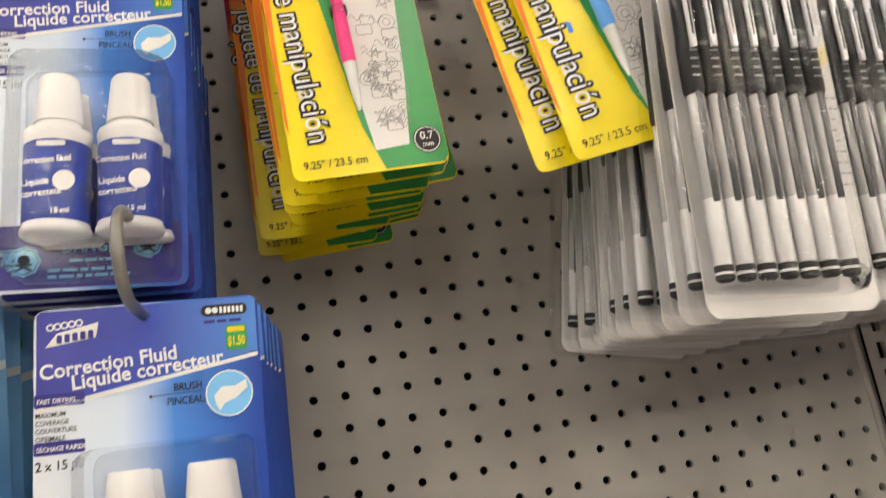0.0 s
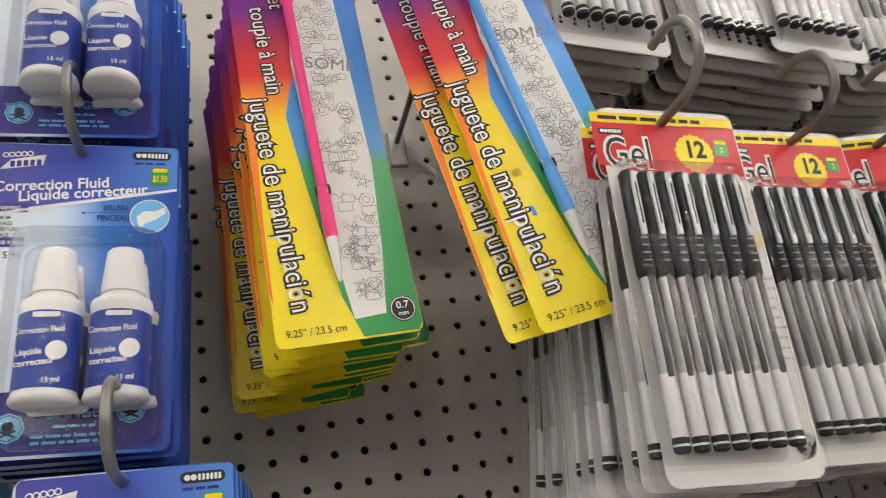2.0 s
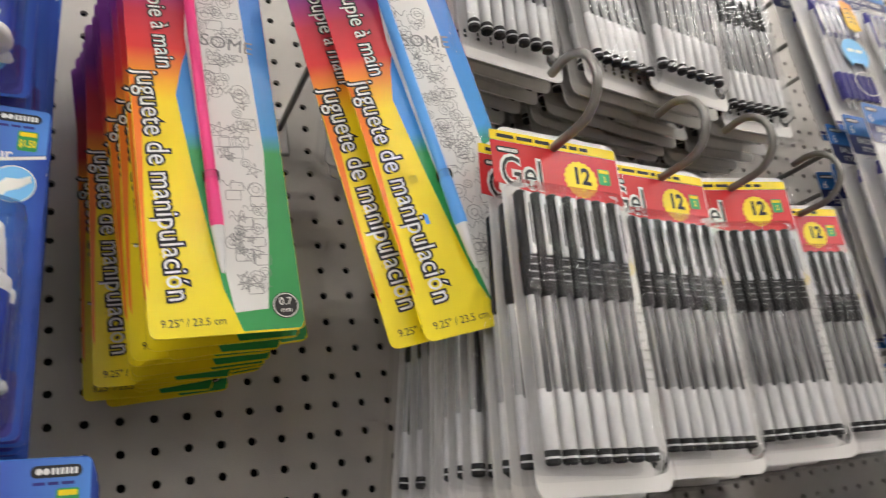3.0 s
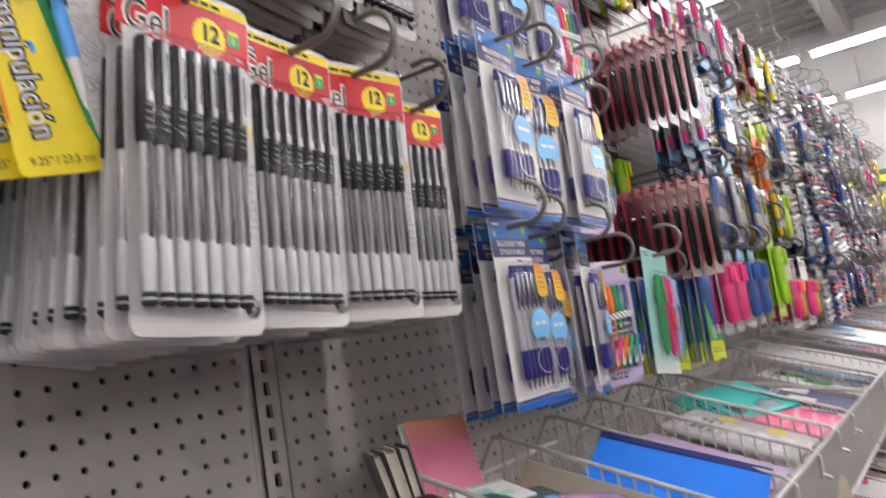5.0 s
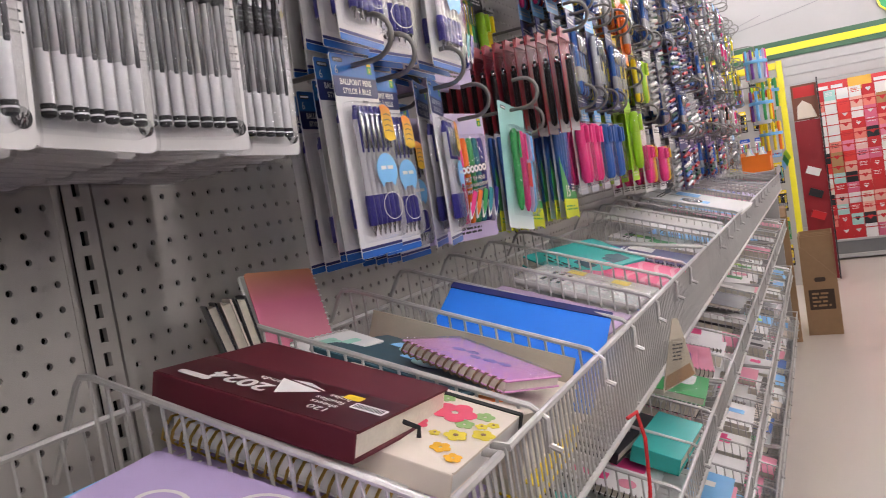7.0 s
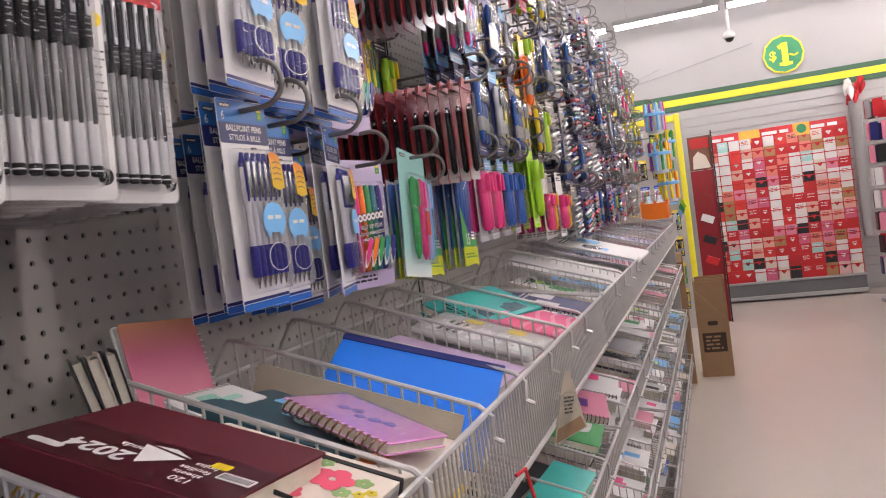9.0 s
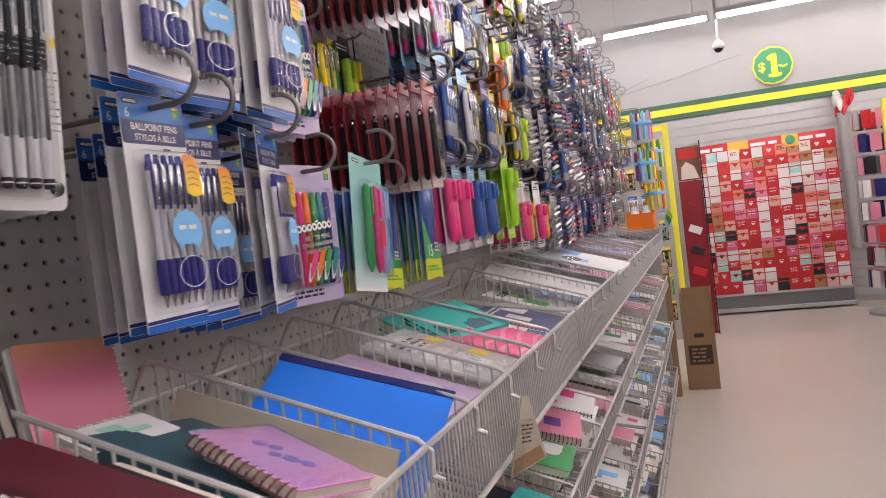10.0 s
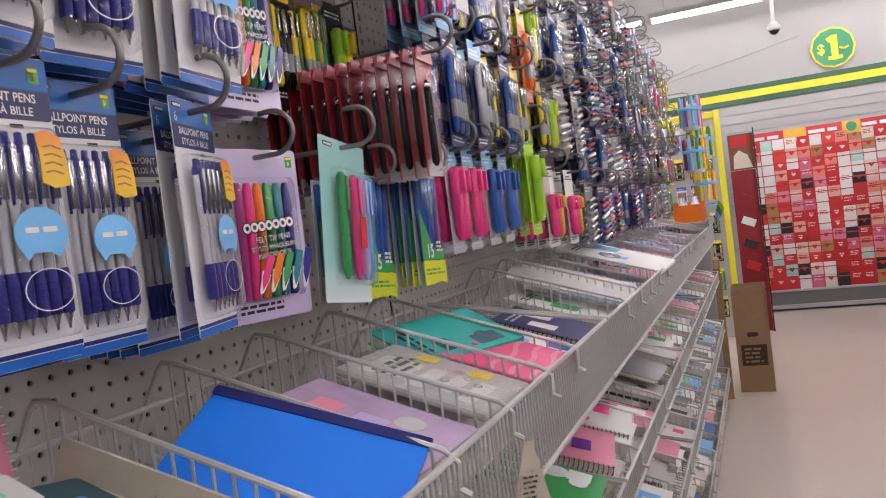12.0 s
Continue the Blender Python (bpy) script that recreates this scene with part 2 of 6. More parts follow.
# rows of fluorescent strips across the room
tube_box = mesh("tube", Geo().rbox(-0.03, 0.03, -0.53, 0.53, -0.02, 0.02, 0.012), TUBE)
cap_box = mesh("end_cap", Geo().box(-0.034, 0.034, -0.012, 0.012, -0.026, 0.022), PAINT)
rail = mesh("housing", Geo().rbox(-0.05, 0.05, -0.56, 0.56, 0.024, 0.075, 0.006), PAINT)
rod = mesh("hanger", Geo().tube([(0, 0, 0.075), (0, 0, 1.0)], 0.006, 6), PAINT)
for ix in range(7):
    for iy in range(1, 11):
        y, k = (-0.40 - 1.165 * (iy - 3), 1.0) if iy < 7 else (-0.40 - 1.165 * (3.5 + 2 * (iy - 7)), 2.05)
        lamp = thing("ceiling_light", "white fluorescent strip light hanging from the ceiling deck", "ceiling light", "rows of fluorescent strips", m=pose(8.2 - 2.0 * ix, y, 3.2) @ Matrix.Diagonal((1, k, 1, 1)))
        part("tube", tube_box, None, lamp)
        part("housing", rail, None, lamp)
        for s in (-1, 1):
            part("end_cap", cap_box, None, lamp, m=pose(0, 0.546 * s, 0))
            part("hanger", rod, None, lamp, m=pose(0, 0.4 * s, 0))


# ---- pegboard gondola ----
def perforated(x0, x1, z0, z1, nx, hx, nz, hz, rx, rz, depth, sides):
    """A sheet in x and z, front at y = 0, with nx by nz holes from hx, hz at the pitch."""
    g = Geo()
    vs, fs = [], []
    p = PITCH / 2
    ring = [(-1, -1), (0, -1), (1, -1), (1, 0), (1, 1), (0, 1), (-1, 1), (-1, 0)]
    for i in range(nx):
        for j in range(nz):
            cx, cz, k = hx + i * PITCH, hz + j * PITCH, len(vs)
            vs += [(cx + a * p, 0, cz + b * p) for a, b in ring]
            if sides == 8:
                hole = [(cx + rx * math.cos(radians(225 + 45 * q)), cz + rz * math.sin(radians(225 + 45 * q))) for q in range(8)]
            else:
                hole = [(cx + a * rx, cz + b * rz) for a, b in ring]
            vs += [(x, 0, z) for x, z in hole] + [(x, depth, z) for x, z in hole]
            for q in range(8):
                w = (q + 1) % 8
                fs += [(k + q, k + w, k + 8 + w, k + 8 + q), (k + 8 + q, k + 8 + w, k + 16 + w, k + 16 + q)]
    g.add(vs, fs)
    a0, a1, b0, b1 = hx - p, hx + (nx - 0.5) * PITCH, hz - p, hz + (nz - 0.5) * PITCH
    for q in ((x0, a0, z0, z1), (a1, x1, z0, z1), (a0, a1, z0, b0), (a0, a1, b1, z1)):
        if q[1] - q[0] > 1e-5 and q[3] - q[2] > 1e-5:
            g.add([(q[0], 0, q[2]), (q[1], 0, q[2]), (q[1], 0, q[3]), (q[0], 0, q[3])], [(0, 1, 2, 3)])
    return g


gondola = thing("gondola", "grey perforated steel gondola shelving with slotted uprights", "shelving", m=pose(0, 0.006, 0))
nrow, zrow = 50, ROW0 - 20 * PITCH
panel = mesh("pegboard_panel", perforated(0.027, BAY - 0.027, 0.1, TOP, 46, 0.0381, nrow, zrow, 0.0036, 0.0036, 0.004, 8), PEG)
edge = mesh("panel_lip", Geo().box(-0.0025, 0.0025, -0.001, 0.012, 0.1, TOP).box(-0.0105, 0.0105, 0.004, 0.007, 0.1, TOP), PEG)
strip = mesh("upright", perforated(-0.0165, 0.0165, 0.0, TOP + 0.02, 1, 0, 60, zrow - 5 * PITCH - 0.010, 0.0045, 0.0075, 0.006, 4), PEG)
for i in BAYS:
    part("pegboard_panel", panel, PEG, gondola, m=pose(i * BAY, 0, 0))
    part("panel_lip", edge, PEG, gondola, m=pose(i * BAY + 0.02375, 0, 0))
    part("panel_lip", edge, PEG, gondola, m=pose((i + 1) * BAY - 0.02375, 0, 0))
    part("upright", strip, PEG, gondola, m=pose(i * BAY, -0.003, 0))
part("upright", strip, PEG, gondola, m=pose(4 * BAY, -0.003, 0))
# near-black sheet: the shade inside the hollow gondola put into a colour
part("back_panel", Geo().box(-2 * BAY, 4 * BAY, 0.03, 0.05, 0, TOP), HOLLOW_SHADE, gondola, "dark inner back panel")
part("top_rail", Geo().box(-2 * BAY - 0.02, 4 * BAY + 0.02, -0.004, 0.05, TOP + 0.002, TOP + 0.03), STEEL, gondola)
part("end_panel", Geo().box(4 * BAY + 0.02, 4 * BAY + 0.04, -0.40, 0.05, 0, 1.0).box(4 * BAY + 0.02, 4 * BAY + 0.04, -0.05, 0.05, 1.0, TOP), STEEL, gondola)
part("kick_plate", Geo().box(-2 * BAY, 4 * BAY, -0.40, -0.39, 0.0, 0.12), STEEL, gondola)

# ---- wire baskets, four tiers ----
FRONT, BACK, DEEP = -0.425, -0.07, 0.11
SLOPE = 0.108 / 0.32


def deep(rim):
    """Height of a basket's front; the lower tiers are shallow."""
    return DEEP if rim > 1 else 0.06


def floor_z(y, rim):
    """Height of a basket's sloping wire floor at y."""
    return rim - deep(rim) + (y - FRONT) * SLOPE * 0.9


def divider_wires(rim, n):
    """Foot and head of each upright wire of a divider."""
    out = []
    for i in range(1, n):
        y = FRONT + (BACK - FRONT - 0.02) * i / n
        out.append((y, floor_z(y, rim), rim + 0.006 + (y - FRONT) * 0.305 if y < -0.1 else rim + 0.1 - (y + 0.1) * 1.2))
    return out


WIRE_BIT = mesh("wire", Geo().tube([(0, 0, 0), (0, 0, 1)], 0.0017, 6), WIRE, True)


def wire(x, y, z0, z1, parent):
    return part("wire", WIRE_BIT, WIRE, parent, m=Matrix.Translation((x, y, z0)) @ Matrix.Diagonal((1, 1, z1 - z0, 1)))


def divider_mesh(rim, detail):
    g = Geo()
    top = [(0, FRONT - 0.004, rim - 0.035), (0, FRONT - 0.006, rim - 0.004), (0, FRONT + 0.008, rim + 0.008)]
    top += [(0, -0.115, rim + 0.103), (0, -0.10, rim + 0.104), (0, -0.092, rim + 0.096), (0, BACK + 0.03, rim + 0.01)]
    g.tube(top, 0.0031, 7)
    g.tube([(0, FRONT - 0.004, rim - 0.028), (0, FRONT - 0.010, rim - 0.031), (0, FRONT - 0.016, rim - 0.034)], 0.0030, 6)
    g.tube([(0, FRONT, floor_z(FRONT, rim) + 0.004), (0, BACK, floor_z(BACK, rim) + 0.004)], 0.0026, 5)
    w = Geo()
    for y, z0, z1 in divider_wires(rim, 17):
        w.tube([(0, y, z1), (0, y, z0)], 0.0017, 5)
    return mesh("divider", g, WIRE, True), mesh("wire_row", w, WIRE)


def basket(x0, x1, rim, cuts, div, detail):
    b = thing("wire_basket", "grey wire bin basket with wire dividers on the gondola", "basket", "tiers of wire baskets")
    b["rim"], b["bay"] = rim, round(x0 / BAY)
    a, c = x0 + 0.008, x1 - 0.008
    r = Geo()
    r.tube([(a, BACK, rim + 0.055), (a, FRONT, rim), (c, FRONT, rim), (c, BACK, rim + 0.055)], 0.0038, 7)
    r.tube([(a, FRONT, rim - deep(rim)), (c, FRONT, rim - deep(rim))], 0.0038, 7)
    r.tube([(a, BACK, rim + 0.055), (c, BACK, rim + 0.055)], 0.0034, 6)
    part("rim", r, WIRE, b, smooth=True)
    w = Geo()
    n = int((c - a) / (0.0125 if detail else 0.02))
    for i in range(n + 1):
        x = a + (c - a) * i / n
        if detail and 0 <= x0 < 1:
            wire(x, FRONT + 0.002, rim - deep(rim), rim, b)
        else:
            w.tube([(x, FRONT + 0.002, rim), (x, FRONT + 0.002, rim - deep(rim))], 0.0018, 4)
    if w.v:
        tagged(part("front_grille", w, WIRE, b), kind="stuff")
    w = Geo()
    n = int((c - a) / 0.022)
    for i in range(n + 1):
        x = a + (c - a) * i / n
        w.tube([(x, BACK, rim + 0.055), (x, BACK, floor_z(BACK, rim)), (x, FRONT, rim - deep(rim))], 0.0016, 4)
    tagged(part("floor_grille", w, WIRE, b), kind="stuff")
    if x0 > 1:
        part("face_plate", Geo().box(a + 0.002, c - 0.002, FRONT + 0.006, FRONT + 0.008, rim - deep(rim) + 0.004, rim - 0.012), STEEL, b, "grey metal strip behind the front wires")
    for x in cuts:
        d = part("divider", div[0], WIRE, b, m=pose(x, 0, 0))
        if not detail:
            tagged(part("wire_row", div[1], WIRE, d), kind="stuff")
        else:
            for y, z0, z1 in divider_wires(rim, 17):
                wire(0, y, z0, z1, d)
    s = Geo()
    for x in (a + 0.01, c - 0.01):
        s.add([(x - 0.002, 0, rim - 0.02), (x - 0.002, FRONT + 0.02, rim - deep(rim) + 0.02), (x - 0.002, FRONT + 0.02, rim - deep(rim) - 0.006), (x - 0.002, 0, rim - 0.12),
               (x + 0.002, 0, rim - 0.02), (x + 0.002, FRONT + 0.02, rim - deep(rim) + 0.02), (x + 0.002, FRONT + 0.02, rim - deep(rim) - 0.006), (x + 0.002, 0, rim - 0.12)],
              [(0, 1, 2, 3), (7, 6, 5, 4), (0, 4, 5, 1), (1, 5, 6, 2), (2, 6, 7, 3), (3, 7, 4, 0)])
    part("bracket", s, STEEL, b)
    return b


RIMS = [1.172, 0.865, 0.555, 0.25]
CUTS = {(0, -1): [-0.9, -0.7, -0.5, -0.31, -0.112], (0, 0): [0.088, 0.288, 0.445, 0.612, 0.787, 0.945]}
for k, rim in enumerate(RIMS):
    fine, coarse = divider_mesh(rim, True), divider_mesh(rim, False)
    for i in BAYS[1:]:
        cuts = CUTS.get((k, i)) or [i * BAY + q + random.uniform(-0.03, 0.03) for q in (0.2, 0.4, 0.6, 0.8, 1.0)]
        basket(i * BAY, (i + 1) * BAY, rim, cuts, fine if k == 0 and i < 1 else coarse, k == 0 and i < 1)


# ---- things on hooks ----
def multi(name, pairs, smooth=False):
    """One mesh out of several shapes, each with its own material."""
    me = bpy.data.meshes.new(name)
    v, f, idx = [], [], []
    for k, (g, m) in enumerate(pairs):
        f += [tuple(i + len(v) for i in q) for q in g.f]
        v += g.v
        idx += [k] * len(g.f)
        me.materials.append(m)
    me.from_pydata(v, [], f)
    me.polygons.foreach_set("material_index", idx)
    if smooth:
        me.polygons.foreach_set("use_smooth", [True] * len(me.polygons))
        me.set_sharp_from_angle(angle=0.8)
    me.update()
    return me


def colour(name, c, rough=0.34, coat=0.1):
    return mat(name, c, rough, var=0.05, coat=coat)


BLUE = colour("blue print", (0.02, 0.09, 0.50))
NAVY = colour("navy print", (0.015, 0.02, 0.14))
VIOLET = colour("violet-blue print", (0.030, 0.025, 0.22))
SKY = colour("sky blue print", (0.18, 0.50, 0.85))
RED = colour("red print", (0.60, 0.025, 0.03))
DARK_RED = colour("dark red card", (0.27, 0.016, 0.024))
PINK = colour("hot pink plastic", (0.85, 0.05, 0.25))
ROSE = colour("rose card", (0.75, 0.25, 0.36))
ORANGE = colour("orange print", (0.85, 0.20, 0.015))
SUN = colour("yellow print", (0.88, 0.66, 0.01))
LIME = colour("lime print", (0.42, 0.72, 0.03))
GREEN = colour("green print", (0.04, 0.33, 0.09))
TEAL = colour("teal card", (0.03, 0.42, 0.38))
AQUA = colour("pale aqua card", (0.38, 0.68, 0.64))
LILAC = colour("lilac card", (0.50, 0.40, 0.66))
PURPLE = colour("purple print", (0.14, 0.03, 0.26))
MID_BLUE = colour("mid blue plastic", (0.03, 0.12, 0.42))
GOLD = mat("gold wire", (0.55, 0.36, 0.08), 0.3, metal=0.9)
CHROME = mat("chrome", (0.65, 0.65, 0.67), 0.16, metal=1.0, var=0.03)
CLEARPEN = mat("frosted pen barrel", (0.74, 0.74, 0.75), 0.22, var=0.08, coat=0.5)
INKTUBE = mat("smoky ink barrel", (0.07, 0.07, 0.075), 0.2, var=0.1, coat=0.5)
GLASSY = mat("glossy clear barrel", (0.60, 0.60, 0.64), 0.1, var=0.1, coat=1.0, spec=0.8)
SMOKE = mat("clear grey barrel", (0.42, 0.42, 0.425), 0.12, var=0.08, coat=1.0)
GRIP = mat("soft black grip", (0.012, 0.012, 0.013), 0.6, var=0.15)
BOTTLE = mat("white bottle plastic", (0.80, 0.79, 0.78), 0.3, var=0.02, coat=0.2)
BROWN = mat("brown cardboard", (0.29, 0.18, 0.095), 0.75, var=0.1, scale=25, bump=0.2, bscale=250)
PAPER = mat("page edges", (0.70, 0.66, 0.56), 0.8, var=0.12, scale=300)


def shell(x0, x1, y0, z0, z1, back, c):
    """A thin moulded bubble, open at the back, standing forward to y0."""
    g = Geo()
    outer, inner = rounded(x0, x1, z0, z1, c, 3), rounded(x0 + c * 0.7, x1 - c * 0.7, z0 + c * 0.7, z1 - c * 0.7, c, 3)
    mid = rounded(x0 + c * 0.15, x1 - c * 0.15, z0 + c * 0.15, z1 - c * 0.15, c, 3)
    n = len(outer)
    vs = [(x, back, z) for x, z in outer] + [(x, y0 * 0.7 + back * 0.3, z) for x, z in mid] + [(x, y0, z) for x, z in inner]
    fs = [(k * n + i, k * n + (i + 1) % n, (k + 1) * n + (i + 1) % n, (k + 1) * n + i) for k in (0, 1) for i in range(n)]
    return g.add(vs, fs + [tuple(range(2 * n, 3 * n))])


def bubble(name, g, m, parent, label=""):
    ob = part(name, g, m, parent, label, True)
    ob.visible_shadow = False
    return ob


def hook_mesh(length):
    pts = [(0, 0.0, 0), (0, -length + 0.03, 0)]
    pts += [(0, -length + 0.03 - 0.026 * math.sin(radians(a)), 0.024 - 0.024 * math.cos(radians(a))) for a in range(20, 200, 20)]
    pts += [(0, -length + 0.045, 0.047)]
    g = Geo().tube(pts, 0.0031, 8)
    base = Geo().rbox(-0.009, 0.009, -0.006, 0.0, -0.028, 0.012, 0.002)
    return mesh("wire", g, HOOK, True), mesh("back_clip", base, HOOK)


HOOKS = {}


def hook(x, z, length, lean=0.0):
    key = round(length, 2)
    if key not in HOOKS:
        HOOKS[key] = hook_mesh(key)
    h = thing("peg_hook", "grey steel wire display hook on the pegboard", "hook", "hooks on the pegboard", m=pose(x, -0.001, z, 0, 0, lean))
    for n, me in zip(("wire", "back_clip"), HOOKS[key]):
        part(n, me, HOOK, h)
    return h


def rear_pack(proto):
    """The same pack as it shows deep in a row: card and plastic as they are, pens and print in one part."""
    t = thing(proto.name.split(".")[0], proto["label"], proto["category"], proto.get("group", ""))
    g, idx, mats = Geo(), [], []

    def gather(ob, m):
        m = m @ ob.matrix_basis
        if ob.name.split(".")[0] in KEPT_PARTS:
            q = part(ob.name.split(".")[0], ob.data, None, t, m=m)
            q.visible_shadow = ob.visible_shadow
            return
        own = [mats.index(k) if k in mats else mats.append(k) or len(mats) - 1 for k in ob.data.materials]
        g.at(m).add([v.co for v in ob.data.vertices], [tuple(p.vertices) for p in ob.data.polygons])
        idx.extend(own[p.material_index] for p in ob.data.polygons)
        for c in ob.children:
            gather(c, m)

    for c in proto.children:
        gather(c, Matrix.Identity(4))
    me = bpy.data.meshes.new("pen_row")
    me.from_pydata(g.v, [], g.f)
    for k in mats:
        me.materials.append(k)
    me.polygons.foreach_set("material_index", idx)
    me.polygons.foreach_set("use_smooth", [True] * len(me.polygons))
    me.set_sharp_from_angle(angle=0.8)
    me.update()
    tagged(part("pen_row", me, None, t), kind="stuff")
    return t


KEPT_PARTS = {"card", "header", "blister", "clamshell", "bag", "footer", "edge_print", "window", "back_sheet"}
REAR = {}


def stack(proto, x, z, front, n, gap, jit=2.0, roll=0.0, yaw=0.0, drift=0.0, hooked=True, fan=0.0, pitch=0.0):
    """proto at the front of a hook, and n - 1 more of it behind."""
    proto.matrix_basis = pose(x, front, z, pitch, roll, yaw)
    for i in range(1, n):
        y = front + gap * i
        if y > -0.012 - 0.003 * pitch:
            break
        src = proto
        if i > 1:
            key = proto["label"]
            fresh = key not in REAR
            if fresh:
                REAR[key] = rear_pack(proto)
            src = REAR[key]
        m = (pose(x + drift * i + random.uniform(-1, 1) * 0.0004 * jit, y, z - random.uniform(0, 1) * 0.0006 * jit, pitch + random.uniform(-0.5, 0.5) * jit, roll + fan * i + random.uniform(-1, 1) * jit, yaw + random.uniform(-1, 1) * jit))
        if i > 1 and fresh:
            src.matrix_basis = m
        else:
            copy_thing(src, m)
    if hooked:
        hook(x, z + 0.0045, -front + 0.055, random.uniform(-2, 2))


def price(g_green, g_yellow, g_text, x, z, y, s, words):
    g_green.plate(x - 0.5 * s, x + 0.5 * s, z - 0.62 * s, z + 0.62 * s, y, y + 0.0002, 0.12 * s)
    g_yellow.plate(x - 0.42 * s, x + 0.42 * s, z + 0.28 * s, z + 0.54 * s, y - 0.0002, y, 0.05 * s)
    g_text.text(words, 0.62 * s, x, z - 0.38 * s, y - 0.0003, bold=0.03, align="CENTER", wide=0.6)


def logo(g_dark, g_light, x, z, y, w):
    """A small oval badge with plain bars."""
    g_dark.plate(x - w / 2, x + w / 2, z - w * 0.13, z + w * 0.13, y, y + 0.0002, w * 0.12)
    g_light.disc(x - w * 0.34, z, w * 0.07, y - 0.0002, y, 10).disc(x - w * 0.2, z, w * 0.07, y - 0.0002, y, 10)
    for i in range(6):
        g_light.plate(x - w * 0.1 + i * w * 0.09, x - w * 0.04 + i * w * 0.09, z - w * 0.07, z + w * 0.07, y - 0.0002, y, w * 0.01, 1)


def bars(g, x, z, y, w, rows, step, h):
    """Rows of small print too fine to read."""
    for r in range(rows):
        k, q = x, 0
        end = x + w * random.uniform(0.75, 1)
        while k < end:
            l = random.uniform(1.5, 5) * h
            g.add([(k, y, z - r * step), (min(k + l, end), y, z - r * step), (min(k + l, end), y, z - r * step + h), (k, y, z - r * step + h)], [(0, 1, 2, 3)])
            k += l + h * 0.8


def fluid_pack():
    t = thing("correction_fluid_pack", "blue and white blister pack with two small white correction fluid bottles", "correction fluid", "correction fluid packs on hooks")
    S, SZ = 0.000315, 0.000358

    def P(x, y):
        return ((x - 182) * S, (275 - y) * SZ)

    x0, z1 = P(5, 245)
    x1, z0 = P(362, 805)
    BG = gradient("blue fading card", [(0.0, (0.74, 0.78, 0.84)), (0.38, (0.60, 0.71, 0.86)), (0.60, (0.05, 0.22, 0.66)), (1.0, (0.012, 0.055, 0.36))], "X", x0, x1)
    TOPB = gradient("violet header", [(0.0, (0.05, 0.05, 0.33)), (0.5, (0.04, 0.07, 0.42)), (1.0, (0.08, 0.25, 0.70))], "X", x0, x1)
    part("card", Geo().plate(x0, x1, z0, z1, 0, 0.0008, 0.005), BG, t)
    part("header", Geo().prism([P(9, 385), P(358, 330), P(358, 252), P(352, 247), P(15, 247), P(9, 253)], -0.0003, -0.0001), TOPB, t)
    wh, dk, gr, ye, vi, sk = Geo(), Geo(), Geo(), Geo(), Geo(), Geo()
    wh.prism([P(9, 392), P(358, 338), P(358, 332), P(9, 387)], -0.0004, -0.0002)
    wh.text("Correction Fluid", 0.0105, *P(14, 345), -0.0005, turn=4, bold=0.02, wide=0.95)
    wh.text("Liquide correcteur", 0.0105, *P(62, 363), -0.0005, turn=5, bold=0.02, wide=0.95)
    wh.prism([P(22, 300), P(100, 290), P(104, 268), P(40, 280)], -0.0004, -0.0002)
    for i in range(5):
        wh.ring(*P(30 + i * 11, 271 - i), 0.0020, 0.0008, -0.0005, 10)
        vi.plate(P(40 + i * 12, 0)[0], P(48 + i * 12, 0)[0], P(0, 295 - i)[1], P(0, 283 - i)[1], -0.0007, -0.0005, 0.0004, 1)
    logo(dk, wh, *P(306, 265), -0.0004, 0.024)
    bars(vi, *P(272, 284), -0.0005, 0.02, 1, 0.003, 0.0016)
    price(gr, ye, ye, *P(324, 308), -0.0005, 0.0108, "$1.50")
    for y, s in ((375, "FAST DRYING"), (441, "SÉCHAGE RAPIDE")):
        vi.plate(*(P(6, 0)[0], P(82, 0)[0]), P(0, y + 9)[1], P(0, y - 9)[1], -0.0004, -0.0002, 0.001)
        wh.text(s, 0.0033, *P(10, y + 4), -0.0006, bold=0.02, wide=0.9)
    for i, s in enumerate(("MAXIMUM", "COVERAGE", "COUVERTURE", "OPTIMALE")):
        dk.text(s, 0.0034, *P(8, 398 + 11 * i), -0.0005, bold=0.01, wide=0.9)
    dk.text("2 x 15 ml", 0.0066, *P(8, 471), -0.0005, bold=0.015, wide=0.9)
    dk.text("BRUSH", 0.0056, *P(219, 379), -0.0005, bold=0.01, wide=0.85)
    dk.text("PINCEAU", 0.0056, *P(208, 399), -0.0005, bold=0.01, wide=0.85)
    dk.stroke([P(183, 384), P(268, 382)], 0.0003, -0.0005)
    dk.disc(*P(183, 384), 0.0008, -0.0006, -0.0004, 8)
    sk.disc(*P(308, 390), 0.0118, -0.0005, -0.0003)
    wh.ring(*P(308, 390), 0.0122, 0.0007, -0.0006)
    wh.prism([P(286, 405), P(283, 392), P(296, 380), P(318, 380), P(336, 372), P(338, 384), P(318, 398), P(300, 404), P(292, 414)], -0.0008, -0.0006)
    vi.plate(P(20, 0)[0], P(350, 0)[0], P(0, 800)[1], P(0, 700)[1], -0.0003, -0.0001, 0.004)
    sk.text("DANGER", 0.0085, *P(152, 745), -0.0005, bold=0.01, wide=0.95)
    bars(sk, *P(165, 760), -0.0005, 0.022, 1, 0.003, 0.0014)
    bars(sk, *P(130, 775), -0.0005, 0.045, 2, 0.0035, 0.0017)
